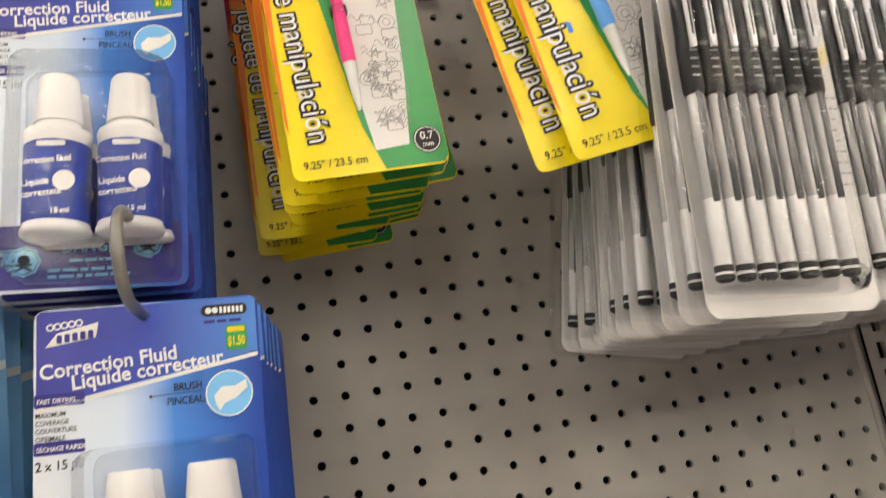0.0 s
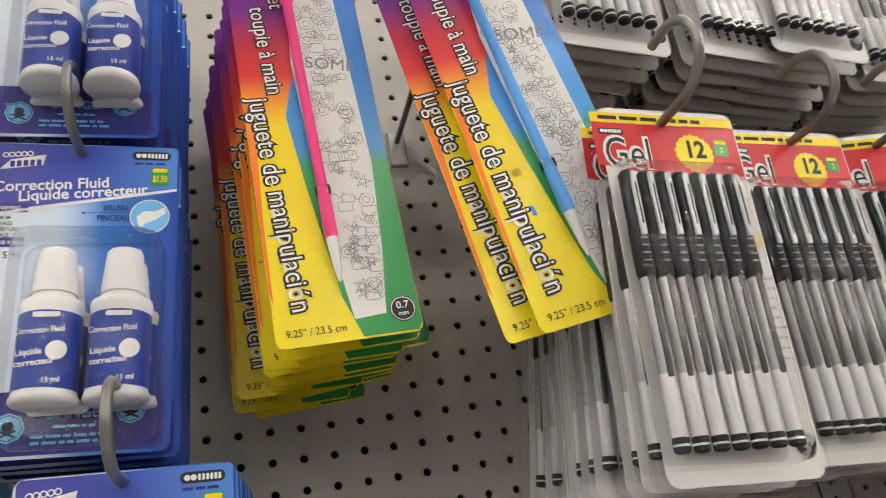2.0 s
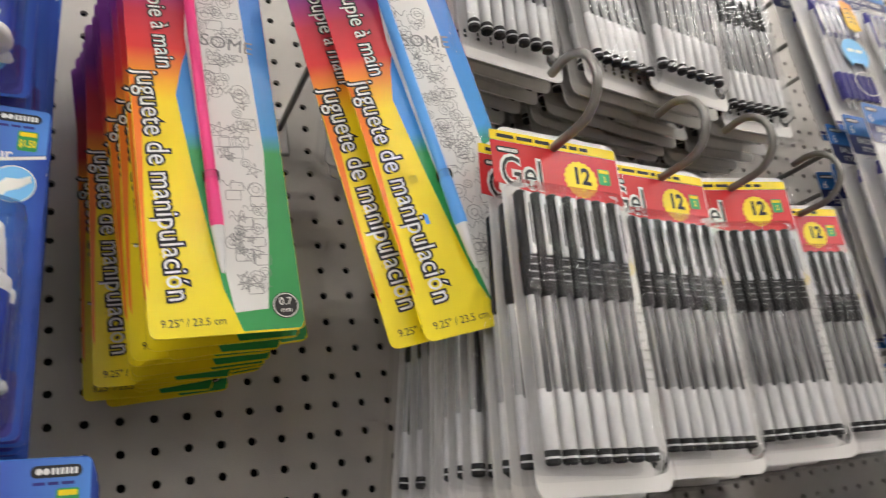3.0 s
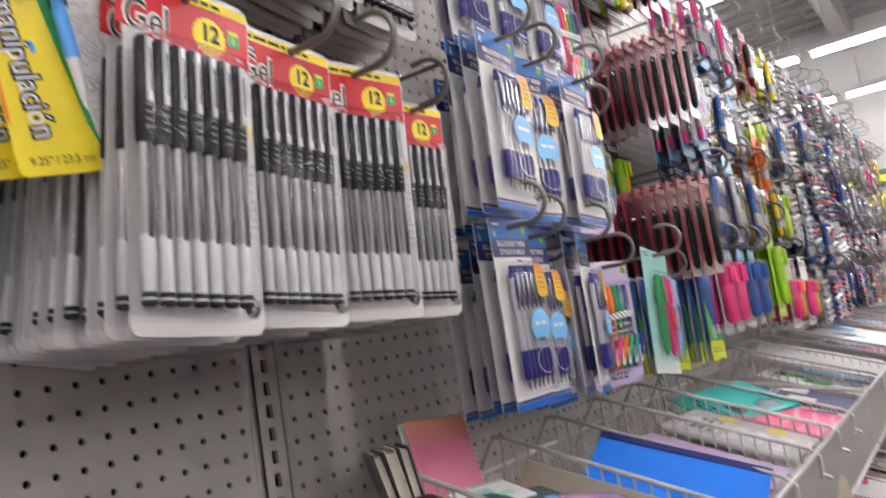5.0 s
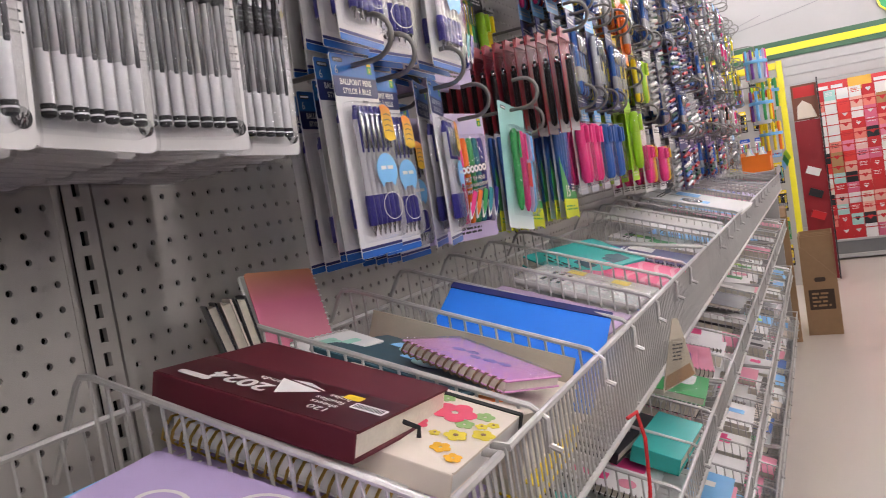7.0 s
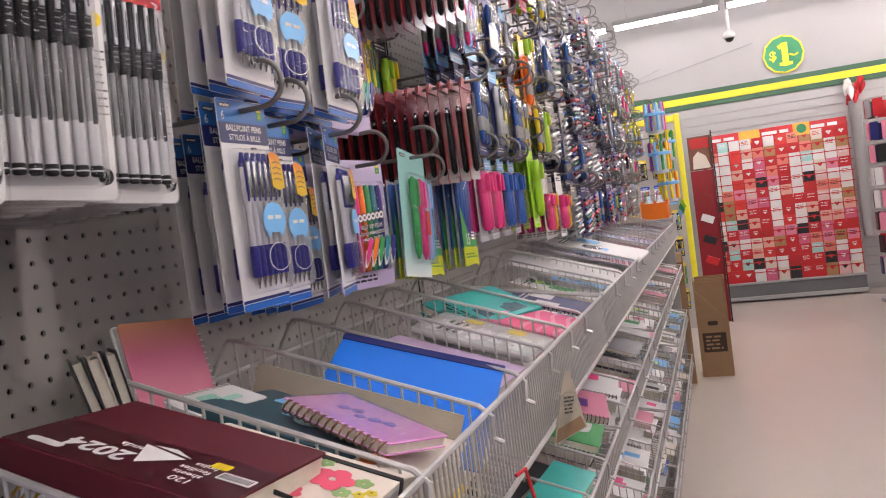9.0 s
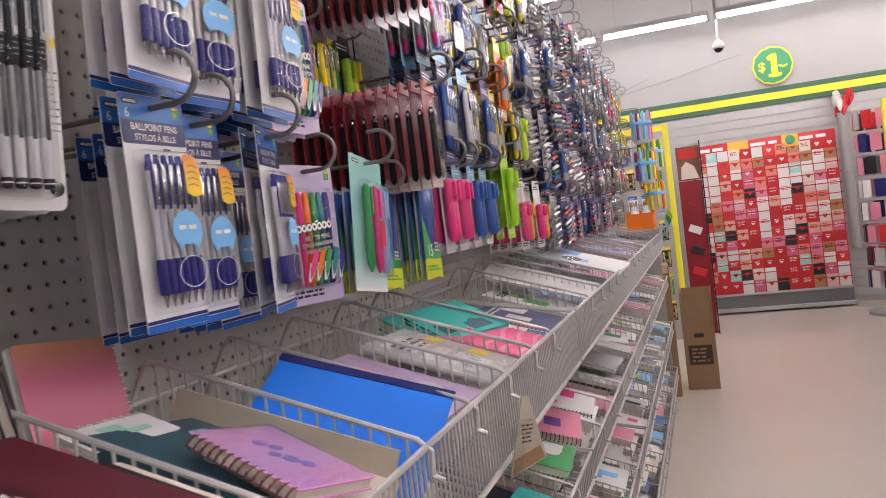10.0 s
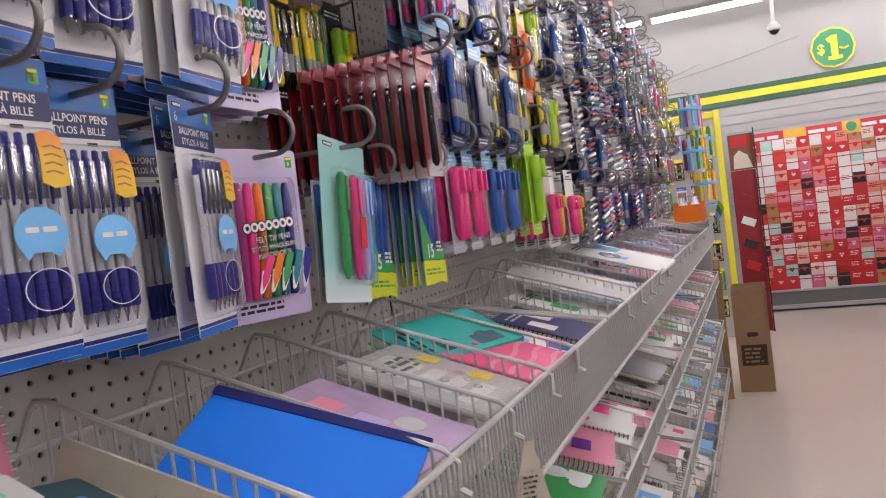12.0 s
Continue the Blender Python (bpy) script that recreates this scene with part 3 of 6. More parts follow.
    for x, y in ((92, 757), (293, 735)):
        sk.disc(*P(x, y), 0.0086, -0.0005, -0.0003, 8)
        dk.ring(*P(x, y), 0.0076, 0.0005, -0.0006, 8)
        dk.disc(*P(x, y - 2), 0.0032, -0.0007, -0.0005, 9)
        dk.stroke([P(x - 13, y + 14), P(x + 13, y + 4)], 0.0012, -0.0006)
        dk.stroke([P(x - 13, y + 4), P(x + 13, y + 14)], 0.0012, -0.0006)
    part("white_print", wh, WHITE, t)
    part("dark_print", dk, INK, t)
    part("price_tag", gr, GREEN, t, "green and yellow price tag")
    part("price_print", ye, SUN, t)
    part("violet_print", vi, VIOLET, t)
    part("pale_print", sk, SKY, t)
    body, label, cap, wr = Geo(), Geo(), Geo(), Geo()
    zb, zt = P(0, 716)[1], P(0, 560)[1]
    body.lathe([(0.0155, zb), (0.0175, zb + 0.002), (0.0175, zb + 0.004), (0.0165, zb + 0.006), (0.0165, zt - 0.004), (0.0172, zt), (0.0165, zt + 0.003), (0.012, zt + 0.006), (0.0115, zt + 0.008)], 22)
    label.lathe([(0.01665, zb + 0.007), (0.0167, zb + 0.0072), (0.0167, zt - 0.006), (0.01665, zt - 0.0055)], 22)
    cap.lathe([(0.0125, zt + 0.008), (0.0122, zt + 0.012), (0.0102, zt + 0.034), (0.0092, zt + 0.0355)], 18)
    wr.text("Correction Fluid", 0.0048, -0.0142, zb + 0.036, -0.0169, turn=4, bold=0.02, wide=0.78)
    wr.text("Liquide", 0.005, -0.0125, zb + 0.024, -0.0169, turn=6, bold=0.02, wide=0.9)
    wr.text("correcteur", 0.005, -0.0125, zb + 0.018, -0.0169, turn=6, bold=0.02, wide=0.9)
    wr.text("15 ml", 0.0042, 0.001, zb + 0.0095, -0.0169, bold=0.02)
    wr.disc(0.0075, zb + 0.027, 0.0055, -0.0169, -0.0168, 14)
    wr.plate(-0.006, 0.008, zb + 0.046, zb + 0.049, -0.0169, -0.0168, 0.001)
    bottle = [mesh("bottle", body, BOTTLE, True), mesh("bottle_label", label, colour("royal blue label", (0.025, 0.055, 0.34)), True), mesh("cap", cap, BOTTLE, True), mesh("bottle_print", wr, WHITE)]
    for x in (133, 250):
        b = part("bottle", bottle[0], BOTTLE, t, m=pose(P(x, 0)[0] + 0.008, -0.0185, -0.008))
        for n, me in zip(("bottle_label", "cap", "bottle_print"), bottle[1:]):
            part(n, me, None, b)
    bx0, bx1, bz0, bz1 = P(80, 0)[0], P(344, 0)[0], P(0, 797)[1], P(0, 448)[1]
    bubble("blister", shell(bx0, bx1, -0.041, bz0, bz1, -0.0012, 0.008), CLEAR, t, "clear plastic blister")
    return t


def tape_pack(c):
    """A pale card with a round dispenser."""
    t = thing("correction_tape_pack", "pale blue carded pack with a round smoky dispenser", "correction tape", "packs beside the correction fluid")
    part("card", Geo().plate(-0.05, 0.05, -0.165, 0.012, 0, 0.0008, 0.004), c, t)
    wh, gr, ye, dk = Geo(), Geo(), Geo(), Geo()
    wh.prism([(-0.05, -0.05), (0.05, -0.035), (0.05, -0.04), (-0.05, -0.056)], -0.0004, -0.0002)
    logo(dk, wh, 0.03, 0.004, -0.0004, 0.022)
    price(gr, ye, ye, 0.036, -0.014, -0.0005, 0.0105, "$1.25")
    bars(wh, -0.04, -0.02, -0.0005, 0.05, 2, 0.009, 0.005)
    part("white_print", wh, WHITE, t)
    part("dark_print", dk, INK, t)
    part("price_tag", gr, GREEN, t)
    part("price_print", ye, SUN, t)
    g = Geo()
    for z in (-0.085, -0.13):
        g.at(Matrix.Translation((0.0, 0, z)) @ pose(0, 0, 0, 90)).lathe([(0.021, 0.001), (0.023, 0.004), (0.023, 0.014), (0.02, 0.018), (0.008, 0.018), (0.007, 0.012)], 22)
    part("dispenser", g, NAVY, t, "dark smoky round dispensers", True)
    bubble("blister", shell(-0.036, 0.036, -0.026, -0.158, -0.058, -0.0012, 0.007), CLEAR, t, "clear plastic blister")
    return t


def doodles(g, x0, x1, z0, z1, y, n, rng):
    """Loose outline drawings: rings, boxes, squiggles."""
    for i in range(n):
        x, z, k = rng.uniform(x0, x1), rng.uniform(z0, z1), rng.random()
        r = rng.uniform(0.003, 0.006)
        if k < 0.3:
            g.ring(x, z, r, 0.0004, y, 14)
            g.ring(x, z, r * 0.5, 0.0004, y, 10)
        elif k < 0.55:
            p = rounded(x - r, x + r, z - r * 0.7, z + r * 0.7, 0.001, 2)
            g.stroke(p + p[:1], 0.0004, y)
        elif k < 0.8:
            g.stroke([(x + q * 0.0012 - r, z + 0.0022 * math.sin(q * 1.1)) for q in range(9)], 0.0004, y)
        else:
            p = [(x + r * math.cos(a * 2.513), z + r * math.sin(a * 2.513)) for a in range(6)]
            g.stroke(p, 0.0004, y)


def fidget_pack(pen_mat, seed):
    t = thing("fidget_pen_pack", "rainbow and yellow card with a long toy pen on white doodles", "pen pack", "toy pen packs on hooks")
    rng = random.Random(seed)
    w, h, top = 0.092, 0.290, 0.016
    x0, x1, z0 = -w / 2, w / 2, top - h

    def P(u, v):
        return (x0 + u * w, z0 + v * h)

    RB = gradient("rainbow card", [(0.0, (0.86, 0.70, 0.01)), (0.54, (0.88, 0.66, 0.01)), (0.61, (0.84, 0.30, 0.02)), (0.68, (0.66, 0.03, 0.03)), (0.78, (0.45, 0.02, 0.05)), (0.88, (0.16, 0.02, 0.24))], "Z", z0, top)
    GB = gradient("green to blue edge", [(0.0, (0.03, 0.30, 0.08)), (0.42, (0.04, 0.34, 0.10)), (0.47, (0.05, 0.30, 0.70)), (1.0, (0.04, 0.16, 0.62))], "Z", z0, top)
    part("card", Geo().plate(x0, x1, z0, top, 0, 0.0009, 0.005), RB, t)
    part("edge_print", Geo().prism([P(0.58, 0.004), P(0.97, 0.004), P(0.997, 0.02), P(0.997, 0.98), P(0.75, 0.98), P(0.36, 0.64), P(0.30, 0.56), P(0.36, 0.38), P(0.48, 0.10)], -0.0002, -0.0001), GB, t)
    part("orange_stripe", Geo().prism([P(0.004, 0.12), P(0.02, 0.10), P(0.03, 0.3), P(0.07, 0.56), P(0.004, 0.62)], -0.0003, -0.0001), ORANGE, t)
    part("window", Geo().prism([P(0.54, 0.045), P(0.76, 0.05), P(0.82, 0.2), P(0.87, 0.42), P(0.82, 0.97), P(0.48, 0.97), P(0.40, 0.72), P(0.44, 0.40), P(0.50, 0.15)], -0.0004, -0.0002), CARD, t, "white panel with grey doodles")
    d = Geo()
    doodles(d, *(P(0.56, 0)[0], P(0.80, 0)[0]), P(0, 0.09)[1], P(0, 0.5)[1], -0.0006, 60, rng)
    doodles(d, *(P(0.48, 0)[0], P(0.78, 0)[0]), P(0, 0.5)[1], P(0, 0.93)[1], -0.0006, 60, rng)
    d.text("SOME", 0.014, *P(0.5, 0.70), -0.0006, turn=-8)
    part("doodle_print", d, GREY_INK, t)
    tx, bk = Geo(), Geo()
    words = [("fidget", 0.29, 0.985, 0.0165), ("toupie à main", 0.15, 0.885, 0.0165), ("juguete de manipulación", 0.045, 0.615, 0.0192)]
    for s, u, v, size in words:
        bk.text(s, size, *P(u, v), -0.0005, turn=-87, bold=0.075, wide=0.84)
        tx.text(s, size, *P(u, v), -0.0007, turn=-87, bold=0.0, wide=0.84)
    bk.text("9.25\" / 23.5 cm", 0.0068, *P(0.07, 0.022), -0.0005, wide=0.9)
    bk.disc(*P(0.88, 0.055), 0.0085, -0.0005, -0.0003, 20)
    tx.ring(*P(0.88, 0.055), 0.0079, 0.0006, -0.0007, 20)
    tx.text("0.7", 0.0068, *P(0.88, 0.056), -0.0007, align="CENTER", bold=0.01)
    tx.text("mm", 0.0045, *P(0.88, 0.040), -0.0007, align="CENTER", bold=0.01)
    part("lettering", tx, WHITE, t)
    part("lettering_outline", bk, INK, t)
    a, b = P(0.44, 0.95), P(0.47, 0.23)
    g, tip, clip = Geo(), Geo(), Geo()
    ang = math.degrees(math.atan2(a[0] - b[0], a[1] - b[1]))
    m = Matrix.Translation((b[0], -0.006, b[1])) @ pose(0, 0, 0, 0, ang, 0)
    L = math.hypot(a[0] - b[0], a[1] - b[1])
    g.at(m).lathe([(0.0042, 0), (0.0045, 0.004), (0.0042, 0.03), (0.0036, 0.034), (0.0036, L - 0.02), (0.0052, L - 0.018), (0.0052, L - 0.004), (0.004, L)], 10)
    g.at(m).lathe([(0.004, L), (0.012, L + 0.004), (0.012, L + 0.010), (0.004, L + 0.014)], 6)
    tip.at(m).lathe([(0.001, -0.03), (0.0025, -0.022), (0.0038, -0.004), (0.0042, 0)], 10)
    clip.at(m).lathe([(0.0052, 0.032), (0.0054, 0.033), (0.0054, 0.036), (0.0052, 0.037)], 10)
    part("pen", g, pen_mat, t, smooth=True)
    part("pen_tip", tip, CLEARPEN, t, "frosted pen tip", True)
    part("tie", clip, MILKY, t, "clear plastic tie", True)
    return t


def gel_pen():
    body, dark, cap = Geo(), Geo(), Geo()
    body.lathe([(0.0038, 0.006), (0.0042, 0.008), (0.0042, 0.038)], 9)
    mid = Geo().lathe([(0.0042, 0.038), (0.0042, 0.092)], 9)
    core = Geo().rbox(-0.0017, 0.0017, -0.0046, -0.003, 0.036, 0.092, 0.0007)
    dark.lathe([(0.003, 0.0), (0.0044, 0.001), (0.0044, 0.007), (0.0038, 0.008)], 9)
    dark.lathe([(0.0046, 0.088), (0.0053, 0.090), (0.0053, 0.114), (0.0046, 0.116)], 9)
    cap.lathe([(0.0048, 0.114), (0.0050, 0.115), (0.0047, 0.148), (0.003, 0.150)], 9)
    # the cap's clip, made pale: the glare on black plastic as its colour
    clip_glare = Geo().rbox(-0.0016, 0.0016, -0.0078, -0.0050, 0.110, 0.147, 0.0007)
    ribs = Geo()
    for i in range(4):
        ribs.box(-0.0020, 0.0020, -0.0055, -0.0050, 0.096 + 0.0042 * i, 0.0967 + 0.0042 * i)
    cap.box(-0.0005, 0.0005, -0.0080, -0.0077, 0.116, 0.140)
    shine = Geo().lathe([(0.0045, 0.0032), (0.00455, 0.0033), (0.00455, 0.0042), (0.0045, 0.0043)], 9)
    return multi("pen", [(body, CLEARPEN), (mid, SMOKE), (core, INKTUBE), (dark, GRIP), (cap, BLACK), (clip_glare, GLASSY), (ribs, GREY_INK), (shine, CLEARPEN)], True)


def gel_pack():
    t = thing("gel_pen_pack", "clear clamshell of black gel pens on white card with red header", "pen pack", "gel pen packs on hooks")
    x0, x1, z0, top = -0.054, 0.054, -0.217, 0.018
    part("card", Geo().plate(x0 + 0.010, x1 - 0.003, z0 + 0.004, top - 0.004, 0, 0.0008, 0.007), CARD, t)
    part("header", Geo().prism([(x0 + 0.005, -0.026), (x0 + 0.02, -0.028), (x0 + 0.05, -0.034), (x1 - 0.004, -0.034), (x1 - 0.004, 0.003), (x0 + 0.005, 0.003)], -0.0004, -0.0001), RED, t, "red printed header")
    ye, dk, wh, gr = Geo(), Geo(), Geo(), Geo()
    ye.plate(x0 + 0.005, x1 - 0.004, 0.0035, 0.0105, -0.0004, -0.0001, 0.001)
    bars(dk, x0 + 0.010, 0.0055, -0.0006, 0.085, 1, 0.003, 0.0026)
    ye.prism([(0.018 + (0.0135 if i % 2 else 0.0125) * math.cos(i * math.tau / 36), -0.016 + (0.0135 if i % 2 else 0.0125) * math.sin(i * math.tau / 36)) for i in range(36)], -0.0006, -0.0004)
    dk.text("12", 0.0165, 0.0185, -0.019, -0.0008, bold=0.035, align="CENTER", wide=0.9)
    dk.text("Gel", 0.030, x0 + 0.010, -0.028, -0.0008, bold=0.0, wide=0.75)
    wh.text("Gel", 0.030, x0 + 0.0095, -0.0275, -0.0006, bold=0.05, wide=0.75)
    logo(dk, wh, x0 + 0.017, -0.003, -0.0006, 0.017)
    price(gr, ye, ye, 0.0375, -0.0115, -0.0007, 0.0095, "2")
    bars(dk, x1 - 0.013, -0.10, -0.0006, 0.009, 9, 0.006, 0.0013)
    dk.disc(x1 - 0.0115, z0 + 0.022, 0.0065, -0.0006, -0.0004, 16)
    wh.text("0.5", 0.0055, x1 - 0.0115, z0 + 0.0205, -0.0008, bold=0.02, align="CENTER")
    ye.disc(x1 - 0.010, -0.075, 0.006, -0.0006, -0.0004, 12)
    part("yellow_print", ye, SUN, t)
    part("black_print", dk, INK, t)
    part("white_print", wh, WHITE, t)
    part("price_tag", gr, GREEN, t)
    for i in range(7):
        part("pen", GELPEN, None, t, m=pose(-0.0385 + 0.0113 * i, -0.0105, z0 + 0.020) @ Matrix.Diagonal((1.04, 1, 1.07, 1)))
    cl = shell(x0 + 0.008, x1 - 0.016, -0.0195, z0 + 0.012, z0 + 0.188, -0.0016, 0.006)
    o, q = rounded(x0, x1, z0, top, 0.01), rounded(x0 + 0.004, x1 - 0.003, z0 + 0.004, top - 0.004, 0.007)
    n = len(o)
    cl.add([(x, -0.001, z) for x, z in o] + [(x, -0.0022, z) for x, z in q], [(i, (i + 1) % n, (i + 1) % n + n, i + n) for i in range(n)])
    bubble("clamshell", cl, CLEAR, t, "clear plastic clamshell")
    return t


def ball_pen():
    a, b, c = Geo(), Geo(), Geo()
    c.lathe([(0.0008, 0), (0.0014, 0.004), (0.0032, 0.011), (0.0036, 0.013)], 9)
    b.lathe([(0.0046, 0.013), (0.0050, 0.015), (0.0050, 0.044), (0.0046, 0.049)], 10)
    b.lathe([(0.0012, 0.044), (0.0012, 0.138)], 6)
    a.lathe([(0.0037, 0.049), (0.0036, 0.100)], 9)
    a.lathe([(0.0044, 0.098), (0.0045, 0.100), (0.0042, 0.140)], 9)
    b.lathe([(0.0043, 0.140), (0.0043, 0.146), (0.0028, 0.150), (0.0026, 0.156), (0.001, 0.157)], 9)
    b.rbox(-0.0036, -0.0020, -0.0050, -0.0030, 0.100, 0.140, 0.0005)
    c.rbox(-0.0024, 0.0024, -0.0074, -0.0050, 0.104, 0.146, 0.0006)
    for i in range(5):
        b.lathe([(0.0050, 0.018 + 0.005 * i), (0.0053, 0.019 + 0.005 * i), (0.0050, 0.020 + 0.005 * i)], 10)
    return multi("pen", [(a, GLASSY), (b, VIOLET), (c, CHROME)], True)


def ballpoint_pack():
    t = thing("ballpoint_pen_pack", "white blister card of six blue ballpoint pens with blue header", "pen pack", "ballpoint packs on hooks")
    x0, x1, z0, top = -0.044, 0.044, -0.204, 0.016
    HB = gradient("blue header", [(0.0, (0.006, 0.012, 0.10)), (0.50, (0.006, 0.012, 0.10)), (0.54, (0.015, 0.16, 0.50)), (1.0, (0.010, 0.10, 0.38))], "Z", -0.034, top)
    part("card", Geo().plate(x0, x1, z0, top, 0, 0.0009, 0.003), CARD, t)
    part("header", Geo().plate(x0 + 0.0003, x1 - 0.0003, -0.030, top - 0.0005, -0.0003, -0.0001, 0.003), HB, t, "blue printed header")
    part("foot_stripe", Geo().plate(x0 + 0.0003, x1 - 0.0003, z0 + 0.0003, z0 + 0.0075, -0.0003, -0.0001, 0.002), SKY, t).data.materials[0] = colour("bright blue stripe", (0.012, 0.13, 0.52))
    wh, gr, ye, dk, sk, og = Geo(), Geo(), Geo(), Geo(), Geo(), Geo()
    wh.text("BALLPOINT PENS", 0.0092, 0, -0.017, -0.0005, bold=0.015, align="CENTER", wide=0.9)
    wh.text("STYLOS À BILLE", 0.0086, 0, -0.0265, -0.0005, bold=0.01, align="CENTER", wide=0.95)
    wh.text("6", 0.013, x0 + 0.006, -0.006, -0.0005)
    logo(dk, wh, x0 + 0.014, 0.009, -0.0005, 0.019)
    price(gr, ye, ye, x1 - 0.012, 0.003, -0.0005, 0.0095, "$1")
    bars(dk, 0.008, -0.036, -0.0005, 0.014, 1, 0.003, 0.0028)
    part("white_print", wh, WHITE, t)
    part("foot_line", Geo().plate(x0 + 0.0003, x1 - 0.0003, z0 + 0.0082, z0 + 0.0115, -0.0003, -0.0001, 0.001), NAVY, t)
    part("price_tag", gr, GREEN, t)
    part("price_print", ye, SUN, t)
    part("dark_print", dk, INK, t)
    for i in range(6):
        part("pen", BALLPEN, None, t, m=pose(-0.0255 + 0.0104 * i, -0.009, z0 + 0.022) @ Matrix.Diagonal((1, 1, 0.9, 1)))
    sk.prism([(0.007 + 0.0215 * math.cos(a * 0.2), -0.113 + 0.019 * math.sin(a * 0.2)) for a in range(-4, 20)] + [(-0.006, -0.131), (-0.001, -0.126), (0.013, -0.126), (0.019, -0.131)], -0.0176, -0.0174)
    part("round_sticker", sk, SKY, t, "pale blue round sticker")
    r = Geo().at(Matrix.Translation((0.008, 0, z0 + 0.052)) @ Matrix.Diagonal((1, 1, 0.74, 1))).ring(0, 0, 0.0205, 0.0011, -0.0177, 30).at(Matrix.Identity(4))
    bars(r, -0.006, -0.112, -0.0179, 0.026, 1, 0.004, 0.004)
    part("oval_print", r, WHITE, t)
    OG = gradient("orange to yellow sticker", [(0.0, (0.85, 0.55, 0.02)), (0.6, (0.85, 0.45, 0.02)), (1.0, (0.85, 0.25, 0.02))], "Z", -0.078, -0.042)
    part("hand_sticker", og.prism([(0.014, -0.077), (0.024, -0.081), (0.037, -0.079), (0.036, -0.058), (0.032, -0.044), (0.020, -0.040), (0.012, -0.042), (0.014, -0.056)], -0.0176, -0.0172), OG, t, "orange and yellow sticker")
    hs = Geo()
    for i in range(4):
        hs.stroke([(0.017, -0.052 - 0.006 * i), (0.024, -0.0505 - 0.006 * i), (0.032, -0.053 - 0.006 * i)], 0.0012, -0.0179)
    part("sticker_print", hs, BROWN, t)
    bubble("blister", shell(-0.037, 0.037, -0.0165, z0 + 0.016, z0 + 0.168, -0.0012, 0.006), CLEAR, t, "clear plastic blister")
    return t


def felt_pack():
    t = thing("felt_pen_pack", "lilac swirled card with six coloured felt tip pens", "pen pack", "felt pen packs on hooks")
    x0, x1, z0, top = -0.066, 0.066, -0.178, 0.014
    SW = gradient("lilac swirl", [(0.0, (0.56, 0.46, 0.68)), (0.4, (0.68, 0.62, 0.78)), (0.7, (0.50, 0.40, 0.66)), (1.0, (0.62, 0.55, 0.74))], "Z", z0, top, 0.3, 0.4)
    part("card", Geo().plate(x0, x1, z0, top, 0, 0.0009, 0.005), SW, t)
    cols = [colour("plum pen", (0.40, 0.05, 0.22)), PINK, ORANGE, GREEN, colour("deep teal pen", (0.02, 0.22, 0.26)), VIOLET]
    for i, c in enumerate(cols):
        g = Geo().at(pose(-0.034 + 0.0142 * i, -0.008, -0.025, 0, 2, 0)).lathe([(0.004, -0.128), (0.0064, -0.124), (0.0064, -0.03), (0.0054, -0.008), (0.0035, 0)], 10)
        part("pen", g, c, t, smooth=True)
    wh, dk = Geo(), Geo()
    for i, c in enumerate(cols[:5]):
        x = 0.042 - 0.0165 * i
        a = 16 + 3 * i
        part("pen_nib", Geo().at(pose(x, -0.0162, -0.146, 0, a, 0) @ Matrix.Diagonal((0.8, 1, 0.8, 1))).prism([(-0.006, 0.056), (0.006, 0.056), (0.006, 0.02), (0.001, 0.004), (-0.006, 0.02)], -0.001, 0), cols[(5 - i) % 6], t)
        wh.at(pose(x, -0.0166, -0.146, 0, a, 0) @ Matrix.Diagonal((0.8, 1, 0.8, 1))).prism([(-0.0085, 0.030), (0.0085, 0.030), (0.003, 0.001), (-0.001, -0.002), (-0.003, 0.001)], -0.0004, 0.0008).at(Matrix.Identity(4))
    for i, (s, q) in enumerate((("FELT TIP PENS", 0.0088), ("STYLOS MARQUEURS", 0.0072), ("MARCADORES", 0.0080))):
        dk.text(s, q, 0.004, -0.090 - 0.009 * i, -0.0150, turn=4, bold=0.1, align="CENTER", wide=0.95)
        wh.text(s, q, 0.004, -0.090 - 0.009 * i, -0.0153, turn=4, bold=0.0, align="CENTER", wide=0.95)
    for i in range(7):
        x = -0.032 + 0.0105 * i
        dk.ring(x, -0.075 + 0.0008 * i, 0.0068, 0.0056, -0.0148, 12)
        wh.ring(x, -0.075 + 0.0008 * i, 0.0055, 0.0030, -0.0151, 12)
    bars(dk, -0.042, -0.162, -0.0006, 0.08, 2, 0.006, 0.0032)
    part("white_print", wh, WHITE, t)
    part("dark_print", dk, INK, t)
    gr, ye = Geo(), Geo()
    price(gr, ye, ye, x1 - 0.012, 0.0, -0.0005, 0.010, "$1")
    part("price_tag", gr, GREEN, t)
    part("price_print", ye, SUN, t)
    bubble("blister", shell(-0.046, 0.050, -0.0146, -0.156, -0.018, -0.0012, 0.006), CLEAR, t, "clear plastic blister")
    return t


